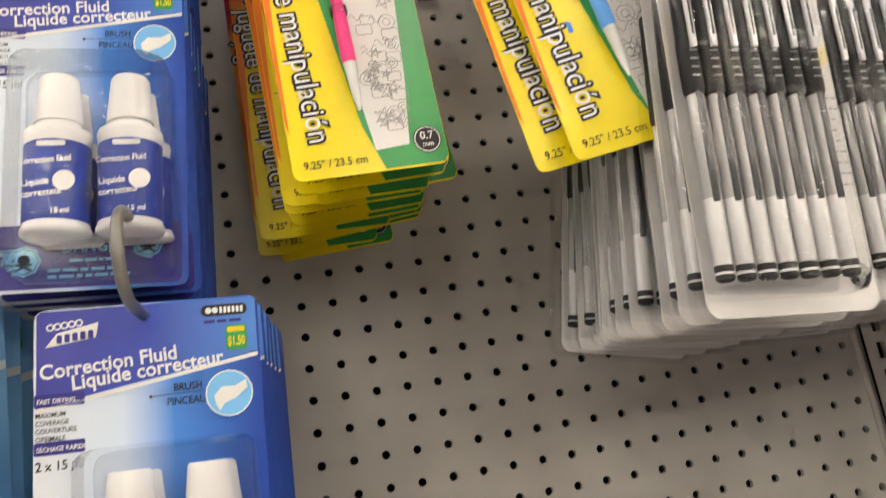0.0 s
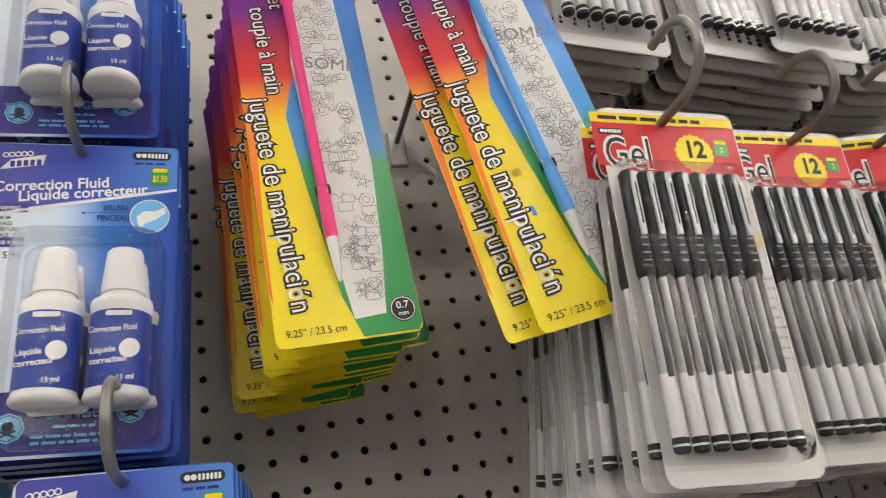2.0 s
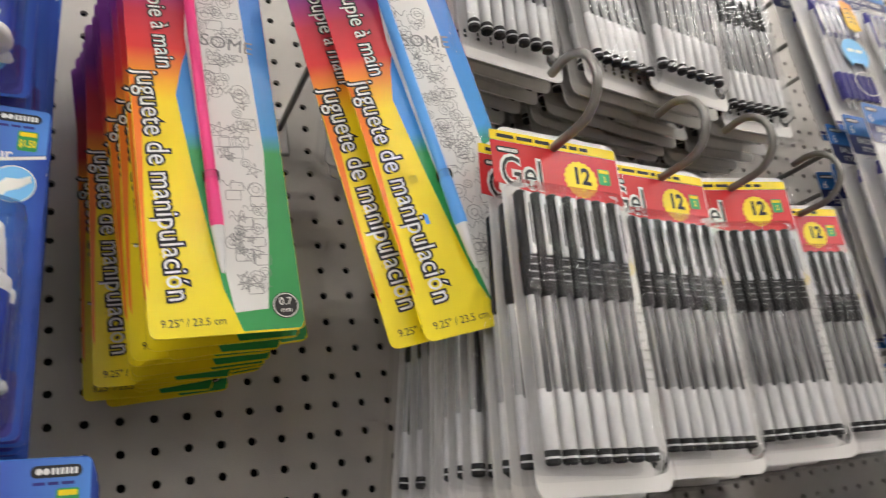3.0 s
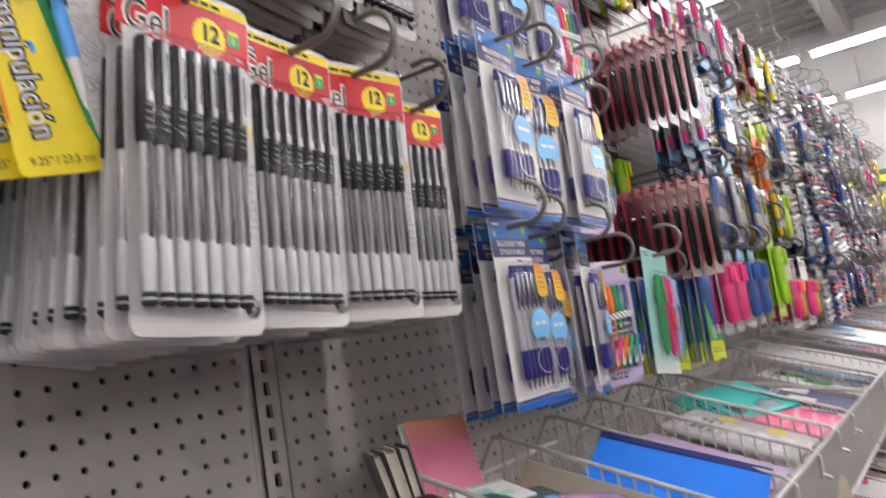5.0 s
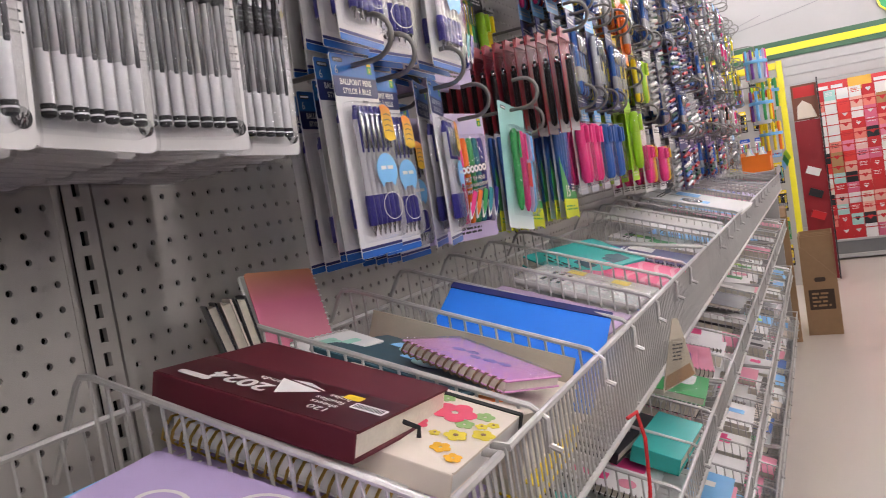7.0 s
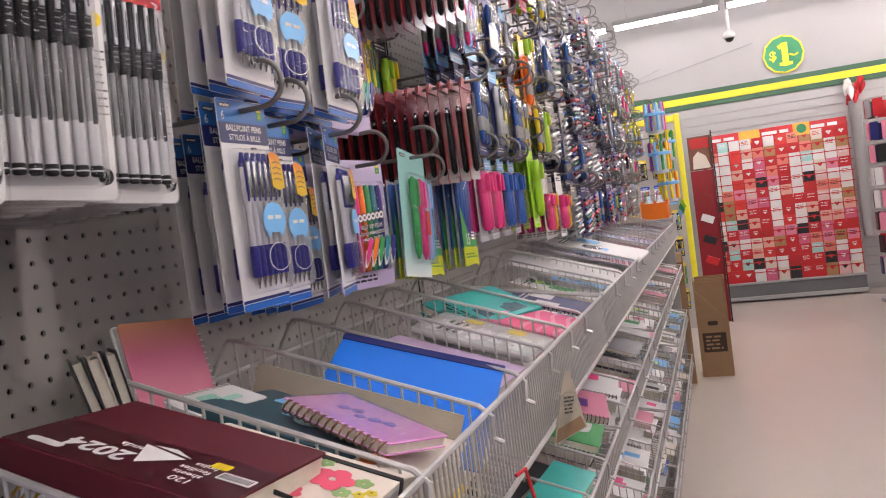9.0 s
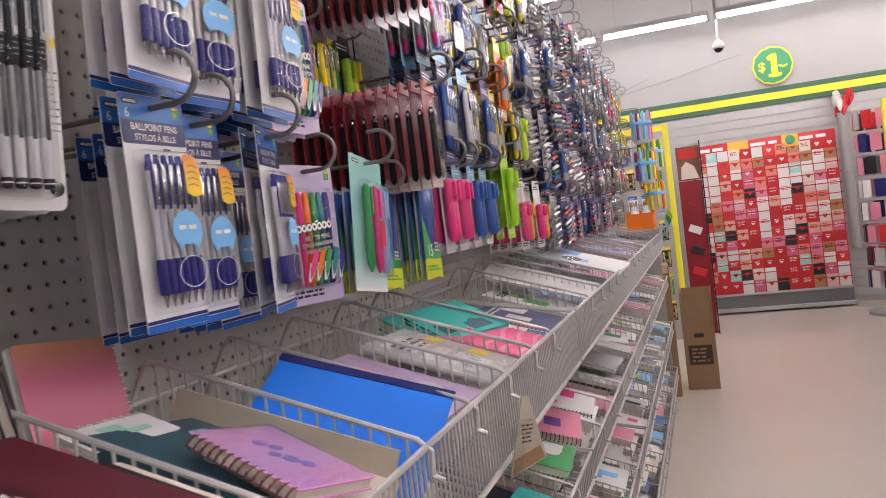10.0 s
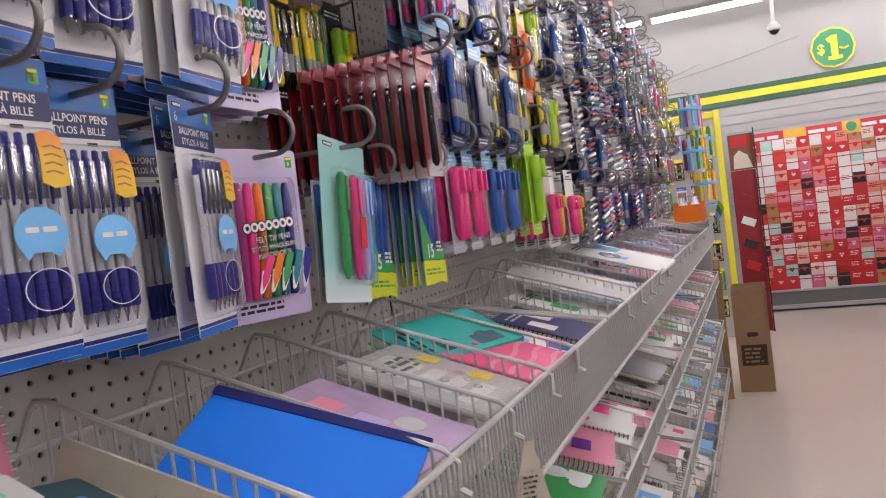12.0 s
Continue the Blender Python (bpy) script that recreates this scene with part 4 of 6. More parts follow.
def set_pack(name, label, card, w, h, pens, plen, top=None, foot=None, text="", r=0.0048, film=True, group="pen packs on hooks", tag=True, print_mat=None, cat="pen pack"):
    """A carded set: card, header, footer, a row of pens, film and small print."""
    t = thing(name, label, cat, group)
    z0, z1 = -h + 0.012, 0.012
    part("card", Geo().plate(-w / 2, w / 2, z0, z1, 0, 0.0009, 0.003), card, t)
    if top is not None:
        part("header", Geo().plate(-w / 2 + 0.0004, w / 2 - 0.0004, z1 - h * 0.17, z1 - 0.0004, -0.0004, -0.0001, 0.003), top, t)
    if foot is not None:
        part("footer", Geo().plate(-w / 2 + 0.0004, w / 2 - 0.0004, z0 + 0.0004, z0 + h * 0.16, -0.0004, -0.0001, 0.002), foot, t)
    pr = Geo()
    bars(pr, -w * 0.4, z1 - h * 0.10, -0.0007, w * 0.8, 2, h * 0.035, h * 0.018)
    bars(pr, -w * 0.4, z0 + h * 0.08, -0.0007, w * 0.8, 2, h * 0.03, h * 0.014)
    if text:
        pr.text(text, w * 0.34, 0, z0 + h * 0.20, -0.0119, bold=0.02, align="CENTER")
    part("print", pr, print_mat or WHITE, t)
    n = len(pens)
    for i, c in enumerate(pens):
        x = (i - (n - 1) / 2) * min(2.35 * r, w * 0.9 / max(n, 1))
        b = z0 + h * 0.12
        key = (c.name, round(plen, 3), r)
        if key not in SETPENS:
            g, k = Geo(), Geo()
            g.lathe([(r * 0.5, 0), (r, r), (r, plen * 0.62), (r * 0.94, plen * 0.63)], 8)
            k.lathe([(r * 1.06, plen * 0.63), (r * 1.1, plen * 0.65), (r * 1.02, plen * 0.96), (r * 0.6, plen)], 8)
            q, lb = Geo(), Geo()
            q.rbox(-r * 0.3, r * 0.3, -r * 1.75, -r * 0.95, plen * 0.66, plen * 0.94, 0.0004)
            lb.lathe([(r * 1.015, plen * 0.2), (r * 1.02, plen * 0.21), (r * 1.02, plen * 0.42), (r * 1.015, plen * 0.43)], 8)
            SETPENS[key] = multi("pen", [(g, c), (k, c), (q, CHROME if r < 0.009 else c), (lb, GREY_PRINT if r < 0.009 else c)], True)
        part("pen", SETPENS[key], None, t, m=pose(x, -r - 0.001, b))
    if film:
        bubble("blister", shell(-w * 0.46, w * 0.46, -2.6 * r, z0 + h * 0.08, z0 + h * 0.12 + plen + 0.004, -0.0012, 0.004), CLEAR, t, "clear plastic blister")
    return t


SETPENS = {}
GREY_PRINT = mat("grey pen label", (0.34, 0.34, 0.35), 0.4)
GELPEN, BALLPEN = gel_pen(), ball_pen()

# correction fluid and its neighbours
fluid = fluid_pack()
stack(fluid, -0.630, 1.711, -0.180, 7, 0.024, 1.2, roll=4)
for x, z, f, n in ((-0.608, 1.497, -0.192, 7), (-0.634, 1.915, -0.185, 7)):
    stack(copy_thing(fluid, Matrix.Identity(4)), x, z, f, n, 0.024, 1.5, roll=random.uniform(2, 4), drift=0.002)
PALE = gradient("pale blue card", [(0.0, (0.03, 0.20, 0.60)), (0.55, (0.20, 0.48, 0.80)), (1.0, (0.30, 0.58, 0.85))], "Z", -0.165, 0.012)
tape = tape_pack(PALE)
stack(tape, -0.742, 1.72, -0.170, 6, 0.028, 1.5, drift=0.001)
for z in (1.53, 1.91):
    stack(copy_thing(tape, Matrix.Identity(4)), -0.742, z, -0.175, 6, 0.028, 1.5)

# toy pens
fid = fidget_pack(PINK, 3)
stack(fid, -0.489, 1.840, -0.200, 12, 0.0155, 4.0, roll=-2.5, fan=-0.25, drift=-0.002)
fid2 = fidget_pack(colour("sky pen plastic", (0.10, 0.36, 0.85)), 5)
stack(fid2, -0.374, 1.820, -0.254, 2, 0.012, 1.2, roll=-9, yaw=-8, drift=-0.018, fan=0.6)

# gel pens, two rows of four
gel = gel_pack()
first = True
for z, row in ((1.655, ((-0.282, 4.5, 0, -0.291), (-0.172, 4, 0, -0.264), (-0.079, 3, -14, -0.257), (0.046, 3, -10, -0.215))), (1.957, ((-0.262, 3, 6, -0.262), (-0.166, -2, 12, -0.262), (-0.070, 5, 4, -0.262), (0.040, 2, 0, -0.23)))):
    for x, rl, yw, fr in row:
        p = gel if first else copy_thing(gel, Matrix.Identity(4))
        first = False
        stack(p, x, z, fr + random.uniform(-0.004, 0.004), 11 if z < 1.8 else 14, 0.0185 if z < 1.8 else 0.0165, 2.0, roll=rl, yaw=yw, pitch=1 if z < 1.8 else 3, drift=0.002 if z < 1.8 else -0.0006, fan=0.15 if x > -0.2 else 0.6)

# ballpoints
bp = ballpoint_pack()
stack(bp, 0.188, 1.528, -0.232, 2, 0.02, 1.0, roll=0)
for x, z, f, n, rl in ((0.274, 1.522, -0.210, 4, 0), (0.410, 1.500, -0.150, 4, 0), (0.395, 1.515, -0.225, 2, 0), (0.262, 1.512, -0.130, 2, 0),
                       (0.190, 1.752, -0.255, 3, 3), (0.290, 1.748, -0.235, 6, 3), (0.418, 1.745, -0.245, 7, 3), (0.20, 1.962, -0.22, 2, 0), (0.30, 1.962, -0.22, 2, 1), (0.40, 1.962, -0.22, 2, 0)):
    stack(copy_thing(bp, Matrix.Identity(4)), x, z, f, n, 0.021, 1.2, roll=rl, yaw=16 if (x, z) == (0.395, 1.515) else -12 if (x, z) == (0.290, 1.748) else 0)

# felt tip pens
ft = felt_pack()
stack(ft, 0.526, 1.482, -0.192, 3, 0.02, 1.0, roll=1, yaw=-12)
for z in (1.716, 1.93):
    stack(copy_thing(ft, Matrix.Identity(4)), 0.520, z, -0.20, 5, 0.02, 1.2)

# ---- the hooks further along ----
FROST = mat("frosted sleeve", (0.62, 0.64, 0.68), 0.3, var=0.06, coat=0.4)
BLACKCARD = mat("black card", (0.02, 0.02, 0.024), 0.4, var=0.1, coat=0.3)
OPAL = mat("silver pen plastic", (0.55, 0.55, 0.57), 0.25, metal=0.4, var=0.05)


def red_pack():
    """A narrow dark red card with one black clip pen and a folded pale pink top."""
    t = thing("retractable_pen_pack", "narrow dark red card holding one black retractable pen", "pen pack", "dark red pen cards on a hook")
    part("card", Geo().plate(-0.030, 0.030, -0.172, 0.010, 0, 0.0009, 0.003), DARK_RED, t)
    part("top_flap", Geo().prism([(-0.030, -0.006), (0.030, -0.008), (0.026, 0.010), (-0.020, 0.013)], -0.003, -0.0012), colour("dull rose flap", (0.42, 0.10, 0.12)), t, "pale pink folded top flap")
    sw = Geo()
    sw.stroke([(0.012 + 0.006 * math.cos(a * 0.5), -0.034 + 0.0012 * a) for a in range(0, 14)], 0.0022, -0.0006)
    sw.ring(0.012, -0.030, 0.0075, 0.0012, -0.0006, 16)
    part("print", sw, ROSE, t)
    p, c, g = Geo(), Geo(), Geo()
    p.at(pose(-0.014, -0.008, -0.158)).lathe([(0.002, 0), (0.006, 0.006), (0.0062, 0.05), (0.0056, 0.10), (0.0058, 0.112), (0.003, 0.122)], 10)
    c.at(pose(-0.014, -0.008, -0.158)).lathe([(0.0058, 0.112), (0.006, 0.113), (0.006, 0.116), (0.0058, 0.117)], 10).rbox(-0.0016, 0.0016, -0.0095, -0.0072, 0.068, 0.116, 0.0006)
    part("pen", p, BLACK, t, smooth=True)
    part("pen_clip", c, CHROME, t, "chrome clip")
    part("foot", Geo().plate(-0.026, 0.026, -0.172, -0.148, -0.0006, -0.0002, 0.003), OPAL, t, "silver grey printed foot")
    bubble("blister", shell(-0.027, 0.006, -0.018, -0.165, -0.015, -0.0012, 0.004), CLEAR, t, "clear plastic blister")
    return t


rp = red_pack()
stack(rp, 0.832, 1.627, -0.285, 13, 0.0205, 0.8, roll=0, drift=-0.001)
stack(copy_thing(rp, Matrix.Identity(4)), 0.872, 1.925, -0.285, 13, 0.0205, 0.8, drift=-0.001)
stack(copy_thing(rp, Matrix.Identity(4)), 0.872, 2.15, -0.27, 10, 0.0205, 0.8, drift=-0.001)


def bag_pack():
    t = thing("pen_bag", "clear bag of blue stick pens with yellow-green foot", "pen pack", "bags of blue pens on hooks")
    part("back_sheet", Geo().plate(-0.040, 0.040, -0.165, 0.012, 0, 0.0008, 0.002), FROST, t)
    part("footer", Geo().prism([(-0.041, -0.168), (0.020, -0.164), (0.041, -0.169), (0.041, -0.132), (-0.041, -0.130)], -0.012, -0.010), colour("acid yellow foot", (0.62, 0.66, 0.02)), t, "yellow-green crimped foot")
    part("side_print", Geo().prism([(-0.041, -0.132), (0.041, -0.130), (0.041, -0.118), (0.0, -0.112), (-0.041, -0.05)], -0.0112, -0.0104), GREEN, t, "green printed edge")
    for i in range(5):
        part("pen", Geo().at(pose(-0.026 + 0.013 * i, -0.005, -0.135, 0, 1.5 * (i - 2))).lathe([(0.002, 0), (0.0048, 0.006), (0.0048, 0.09), (0.0052, 0.092), (0.0052, 0.138), (0.003, 0.140)], 8), MID_BLUE, t, smooth=True)
    w, d = Geo(), Geo()
    w.text("15", 0.030, -0.026, -0.126, -0.0116, bold=0.02, wide=0.9)
    bars(w, 0.012, -0.105, -0.0116, 0.022, 3, 0.006, 0.0035)
    bars(d, -0.036, -0.146, -0.0124, 0.07, 2, 0.006, 0.003)
    part("white_print", w, WHITE, t)
    part("dark_print", d, GREEN, t)
    bubble("bag", shell(-0.041, 0.041, -0.0102, -0.130, 0.008, -0.0012, 0.004), CLEAR, t, "clear bag film")
    return t


bag = bag_pack()
stack(bag, 0.800, 1.458, -0.190, 5, 0.018, 1.5, roll=6)
stack(copy_thing(bag, Matrix.Identity(4)), 0.905, 1.462, -0.225, 6, 0.018, 1.5, roll=3)


def two_pens():
    t = thing("two_pen_pack", "pale aqua card with a green pen and a pink pen", "pen pack", "aqua carded pens on a hook")
    part("card", Geo().plate(-0.056, 0.056, -0.193, 0.013, 0, 0.0009, 0.003), gradient("aqua card", [(0.0, (0.72, 0.78, 0.77)), (0.25, (0.34, 0.64, 0.60)), (1.0, (0.32, 0.62, 0.58))], "Z", -0.193, 0.0), t)
    for x, c, n in ((-0.018, GREEN, "green pen"), (0.012, PINK, "pink pen"), (0.030, LILAC, "lilac pen"), (0.040, SKY, "pale blue pen")):
        g = Geo().at(pose(x, -0.009, -0.165, 0, -2)).lathe([(0.002, 0), (0.006, 0.012), (0.0066, 0.05), (0.006, 0.09), (0.007, 0.095), (0.0064, 0.128), (0.003, 0.134)], 10)
        g.rbox(-0.002, 0.002, -0.010, -0.007, 0.085, 0.128, 0.0008)
        part("pen", g, c, t, n, True)
    part("label_band", Geo().plate(0.006, 0.022, -0.125, -0.085, -0.0175, -0.017, 0.002), RED, t, "small red label band")
    d, w = Geo(), Geo()
    logo(d, w, -0.036, 0.004, -0.0004, 0.022)
    part("badge", d, INK, t)
    part("badge_print", w, WHITE, t)
    bubble("blister", shell(-0.034, 0.050, -0.0172, -0.172, -0.024, -0.0012, 0.006), CLEAR, t, "clear plastic blister")
    return t


stack(two_pens(), 0.672, 1.494, -0.225, 1, 0.022, 1.5, roll=8)

GREYISH = mat("mid grey card", (0.26, 0.26, 0.265), 0.45, var=0.06)
GRP = "assorted pen packs on hooks"


def marker_pack(c, label):
    return set_pack("marker_pack", label, FROST, 0.056, 0.185, [c, c], 0.125, top=SKY, r=0.0105, group=GRP, cat="marker pack")


ZERO = Matrix.Identity(4)
DEEP_GREEN = colour("deep green plastic", (0.02, 0.12, 0.06))
mk_p = marker_pack(PINK, "frosted sleeve of hot pink markers with pale blue top")
mk_b = marker_pack(MID_BLUE, "frosted sleeve of dark blue markers with pale blue top")
stack(mk_p, 1.040, 1.505, -0.225, 5, 0.03, 1)
stack(mk_b, 1.236, 1.505, -0.225, 5, 0.03, 1)
stack(copy_thing(mk_p, ZERO), 1.128, 1.505, -0.225, 5, 0.03, 1)
stack(copy_thing(mk_b, ZERO), 1.335, 1.505, -0.225, 5, 0.03, 1)

lime_pack = set_pack("candy_pen_pack", "tall lime green card with a lime pen in film", LIME, 0.075, 0.250, [LIME], 0.150, top=GREEN, r=0.012, group=GRP)
stack(lime_pack, 1.515, 1.572, -0.235, 4, 0.03, 1)
hl = set_pack("highlighter_pack", "white header pack of pink, orange and yellow highlighters", CARD, 0.095, 0.20, [PINK, PINK, ORANGE, SUN], 0.105, r=0.0105, group=GRP, cat="highlighter pack", print_mat=INK)
stack(hl, 1.660, 1.482, -0.235, 4, 0.03, 1)
stack(copy_thing(hl, ZERO), 1.875, 1.475, -0.235, 4, 0.03, 1)
orange_pack = set_pack("orange_pen_pack", "tall orange card with an orange pen", ORANGE, 0.065, 0.215, [ORANGE, RED], 0.13, top=SUN, r=0.008, group=GRP)
stack(orange_pack, 1.560, 1.845, -0.24, 4, 0.03, 1)


def fan_pack(cols, label, card):
    """A card with short pens laid across, one above the other."""
    t = thing("mini_pen_pack", label, "pen pack", GRP)
    part("card", Geo().plate(-0.05, 0.05, -0.175, 0.012, 0, 0.0009, 0.003), card, t)
    n = len(cols)
    for i, c in enumerate(cols):
        z = -0.155 + 0.115 * i / (n - 1)
        g = Geo().at(pose(0, -0.008, z, 0, 82)).lathe([(0.003, -0.042), (0.0055, -0.038), (0.0055, 0.012), (0.0062, 0.013), (0.0062, 0.036), (0.004, 0.042)], 7)
        part("pen", g, c, t)
    b = Geo()
    bars(b, -0.04, -0.006, -0.0006, 0.08, 2, 0.009, 0.005)
    part("print", b, WHITE, t)
    return t


STRIPES = [OPAL, DARK_RED, MID_BLUE, DEEP_GREEN, WHITE, NAVY, RED, BLACK]
random.seed(11)
kinds = [
    fan_pack(STRIPES, "dark blue card of short striped pens laid across", NAVY),
    fan_pack([OPAL, GREYISH, OPAL, WHITE, GREYISH, OPAL, GREYISH], "grey card of pale correction pens laid across", GREYISH),
    fan_pack([DARK_RED, DEEP_GREEN, BLACK, RED, NAVY, OPAL, DARK_RED, PURPLE], "dark card of red and dark short pens laid across", NAVY),
    set_pack("pen_pack", "black and yellow card of black pens", BLACKCARD, 0.075, 0.19, [SUN, BLACK, BLACK, SUN], 0.12, top=SUN, group=GRP, r=0.007),
    set_pack("pen_pack", "navy card of blue pens in a blister", NAVY, 0.085, 0.20, [MID_BLUE, NAVY, MID_BLUE, NAVY, MID_BLUE], 0.13, top=NAVY, group=GRP, r=0.006),
    set_pack("marker_pack", "black card of grey markers with black caps", BLACKCARD, 0.085, 0.19, [OPAL, BLACK, OPAL, BLACK], 0.12, top=RED, group=GRP, r=0.0085, cat="marker pack"),
    set_pack("pen_pack", "white card of coloured pens in a blister", CARD, 0.085, 0.19, [PINK, SKY, LIME, ORANGE, PURPLE], 0.12, top=BLUE, group=GRP, r=0.006),
    set_pack("pen_pack", "navy card of silver pens in a blister", NAVY, 0.07, 0.20, [OPAL, OPAL, BLACK], 0.13, top=SKY, group=GRP, r=0.007),
    set_pack("highlighter_pack", "dark card with bright yellow highlighters", BLACKCARD, 0.065, 0.19, [LIME, SUN], 0.12, group=GRP, r=0.0105, cat="highlighter pack"),
    set_pack("pen_pack", "clear sleeve of pink, blue and purple pens", FROST, 0.08, 0.20, [PINK, SKY, PURPLE, RED, MID_BLUE, LILAC], 0.14, foot=SKY, group=GRP, r=0.0058),
    set_pack("pen_pack", "red card of black and red pens", RED, 0.07, 0.19, [BLACK, RED, BLACK], 0.12, top=WHITE, group=GRP, r=0.007, print_mat=INK),
    set_pack("pencil_pack", "yellow and green pack of pencils", GREEN, 0.07, 0.20, [SUN, SUN, GREEN, SUN, GREEN], 0.14, top=SUN, group=GRP, r=0.0055, cat="pencil pack"),
]
PLAN = {  # rows by height, the pack kinds along the hooks
    1.700: [(1.06, 4), (1.16, 7), (1.26, 3), (1.36, 4), (1.46, 3), (1.66, 3), (1.74, 8), (1.84, 1), (2.02, 1)],
    1.905: [(1.06, 9), (1.17, 3), (1.27, 4), (1.37, 3), (1.47, 7), (1.66, 8), (1.75, 3), (1.86, 4), (1.97, 1)],
    2.110: [(0.63, 3), (0.73, 8), (1.06, 6), (1.17, 9), (1.27, 4), (1.38, 9), (1.48, 6), (1.60, 10), (1.72, 8), (1.86, 3), (1.98, 7)],
    1.630: [(2.12, 4), (2.25, 0), (2.36, 4)],
}
used = set()


def hang(k, x, z, n):
    p = kinds[k] if k not in used else copy_thing(kinds[k], ZERO)
    used.add(k)
    stack(p, x, z, -0.235 + random.uniform(-0.02, 0.02), n, 0.032, 1.5, roll=random.uniform(-3, 3), yaw=random.uniform(-4, 4))


for z, row in PLAN.items():
    for x, k in row:
        hang(k, x, z, (4 if x < 1.7 else 3) if z < 2 else 2)
for x, k, z in ((0.635, 11, 1.765), (0.715, 8, 1.775), (0.795, 3, 1.770), (0.885, 11, 1.772), (0.965, 8, 1.768)):
    p = kinds[k] if k not in used else copy_thing(kinds[k], ZERO)
    used.add(k)
    stack(p, x, z, -0.075, 2, 0.032, 1.5)
for zi, z in enumerate((1.44, 1.62, 1.80, 1.98, 2.16)):
    x = 2.10 if zi in (0,) else 2.47 if zi == 1 else 2.10
    while x < 4.25:
        f = (x - 2.1) / 2.15
        pool = (0, 2, 1, 4, 2, 0, 1) if f < 0.35 else (2, 4, 5, 2, 7, 0) if f < 0.7 else (5, 1, 5, 7, 10, 6)
        hang(random.choice(pool), x, z + random.uniform(-0.015, 0.015), 2 if f < 0.6 else 1)
        x += random.uniform(0.105, 0.13)
for z in (1.62, 1.86, 2.08):
    for x in (4.32, 4.44, 4.56, 4.68, 4.79):
        hang(random.choice((11, 6, 9, 11, 3)), x, z, 1)
for k in range(len(kinds)):
    if k not in used:
        hang(k, 2.2 + 0.12 * k, 2.16, 1)

# ---- what lies in the wire baskets ----
LIE = pose(0, 0, 0, -90)
TILT_DEG = math.degrees(math.atan(SLOPE * 0.9))
BURGUNDY = mat("burgundy book cloth", (0.105, 0.010, 0.020), 0.55, var=0.06, scale=90, bump=0.25, bscale=1500)
ROYAL = mat("bright blue folder card", (0.006, 0.185, 0.80), 0.5, var=0.03, scale=6, coat=0.15)
FOIL = gradient("pink to peach cover", [(0.0, (0.80, 0.42, 0.26)), (0.25, (0.76, 0.24, 0.34)), (0.75, (0.76, 0.20, 0.33)), (1.0, (0.80, 0.36, 0.20))], "Z", -0.095, 0.065)
CREAM = mat("cream printed cover", (0.74, 0.66, 0.57), 0.4, var=0.04, coat=0.2)
DEEP_TEAL = mat("dark teal cover", (0.03, 0.09, 0.12), 0.4, var=0.15, coat=0.3)
VIOLET_PINK = gradient("violet to pink cover", [(0.0, (0.70, 0.26, 0.52)), (0.5, (0.62, 0.34, 0.66)), (1.0, (0.70, 0.32, 0.56))], "Y", -0.1, 0.1)
MINT = mat("mint pad", (0.38, 0.70, 0.58), 0.5, var=0.04)
DUSTY = mat("dusty lilac cover", (0.42, 0.31, 0.46), 0.5, var=0.3, scale=28)
GREYCARD = mat("pale grey card", (0.52, 0.51, 0.50), 0.5, var=0.05)
SILVER = mat("silver foil cover", (0.55, 0.56, 0.58), 0.25, metal=0.6, var=0.1)
LEAF = mat("leaf green print", (0.28, 0.45, 0.16), 0.5)
BUFF = mat("buff greyboard", (0.47, 0.42, 0.33), 0.75, var=0.1, scale=25, bump=0.15, bscale=300)
BRONZE = mat("bronze wire", (0.20, 0.12, 0.07), 0.35, metal=0.7)
RIBBON = mat("black elastic", (0.02, 0.02, 0.02), 0.7)


def coils(t, l, z, material, side, pitch=0.0095, r=0.006, wire=0.0013):
    """A row of wire rings along one long edge."""
    g = Geo()
    n = int(l / pitch)
    for i in range(n):
        y = -l / 2 + (i + 0.5) * pitch
        g.tube([(side + r * math.cos(a), y + 0.0012 * math.sin(a * 2), z + r * math.sin(a)) for a in (0, 0.9, 1.8, 2.7, 3.6, 4.5, 5.4, 6.28)], wire, 4)
    return tagged(part("spiral_binding", g, material, t), "wire spiral binding", kind="stuff")


def book(name, label, w, l, th, cover, m, spine=0.0, spiral=None, side=-1, group="", cat="notebook", pages=PAPER, deco=None):
    """A closed book: two covers, a page block, a spine or wire rings. It lies with its front up."""
    t = thing(name, label, cat, group, m=m)
    c = 0.0022 if spine else 0.0009
    g = Geo().at(LIE).plate(-w / 2, w / 2, -l / 2, l / 2, -th, -th + c, 0.004)
    part("front_cover", g, cover, t)
    part("back_cover", Geo().at(LIE).plate(-w / 2, w / 2, -l / 2, l / 2, -c, 0, 0.004), cover, t)
    part("page_block", Geo().box(-w / 2 + 0.003, w / 2 - 0.003, -l / 2 + 0.003, l / 2 - 0.003, c, th - c), pages, t, "cream page block")
    if spine:
        x = side * (w / 2 - 0.001)
        part("spine", Geo().rbox(min(x, x + side * 0.003), max(x, x + side * 0.003), -l / 2, l / 2, 0.0, th, 0.001), cover, t)
    if spiral is not None:
        coils(t, l, th / 2, spiral, side * (w / 2 + 0.001), r=max(0.005, th * 0.62))
    if deco:
        deco(t, w, l, th)
    return t


def flat(x, y, dz, yaw=0.0, roll=0.0, rim=RIMS[0], pitch=None):
    """A pose on a basket's sloping floor, dz above its wires."""
    return pose(x, y, floor_z(y, rim) + 0.004 + dz, TILT_DEG if pitch is None else pitch, roll, yaw)


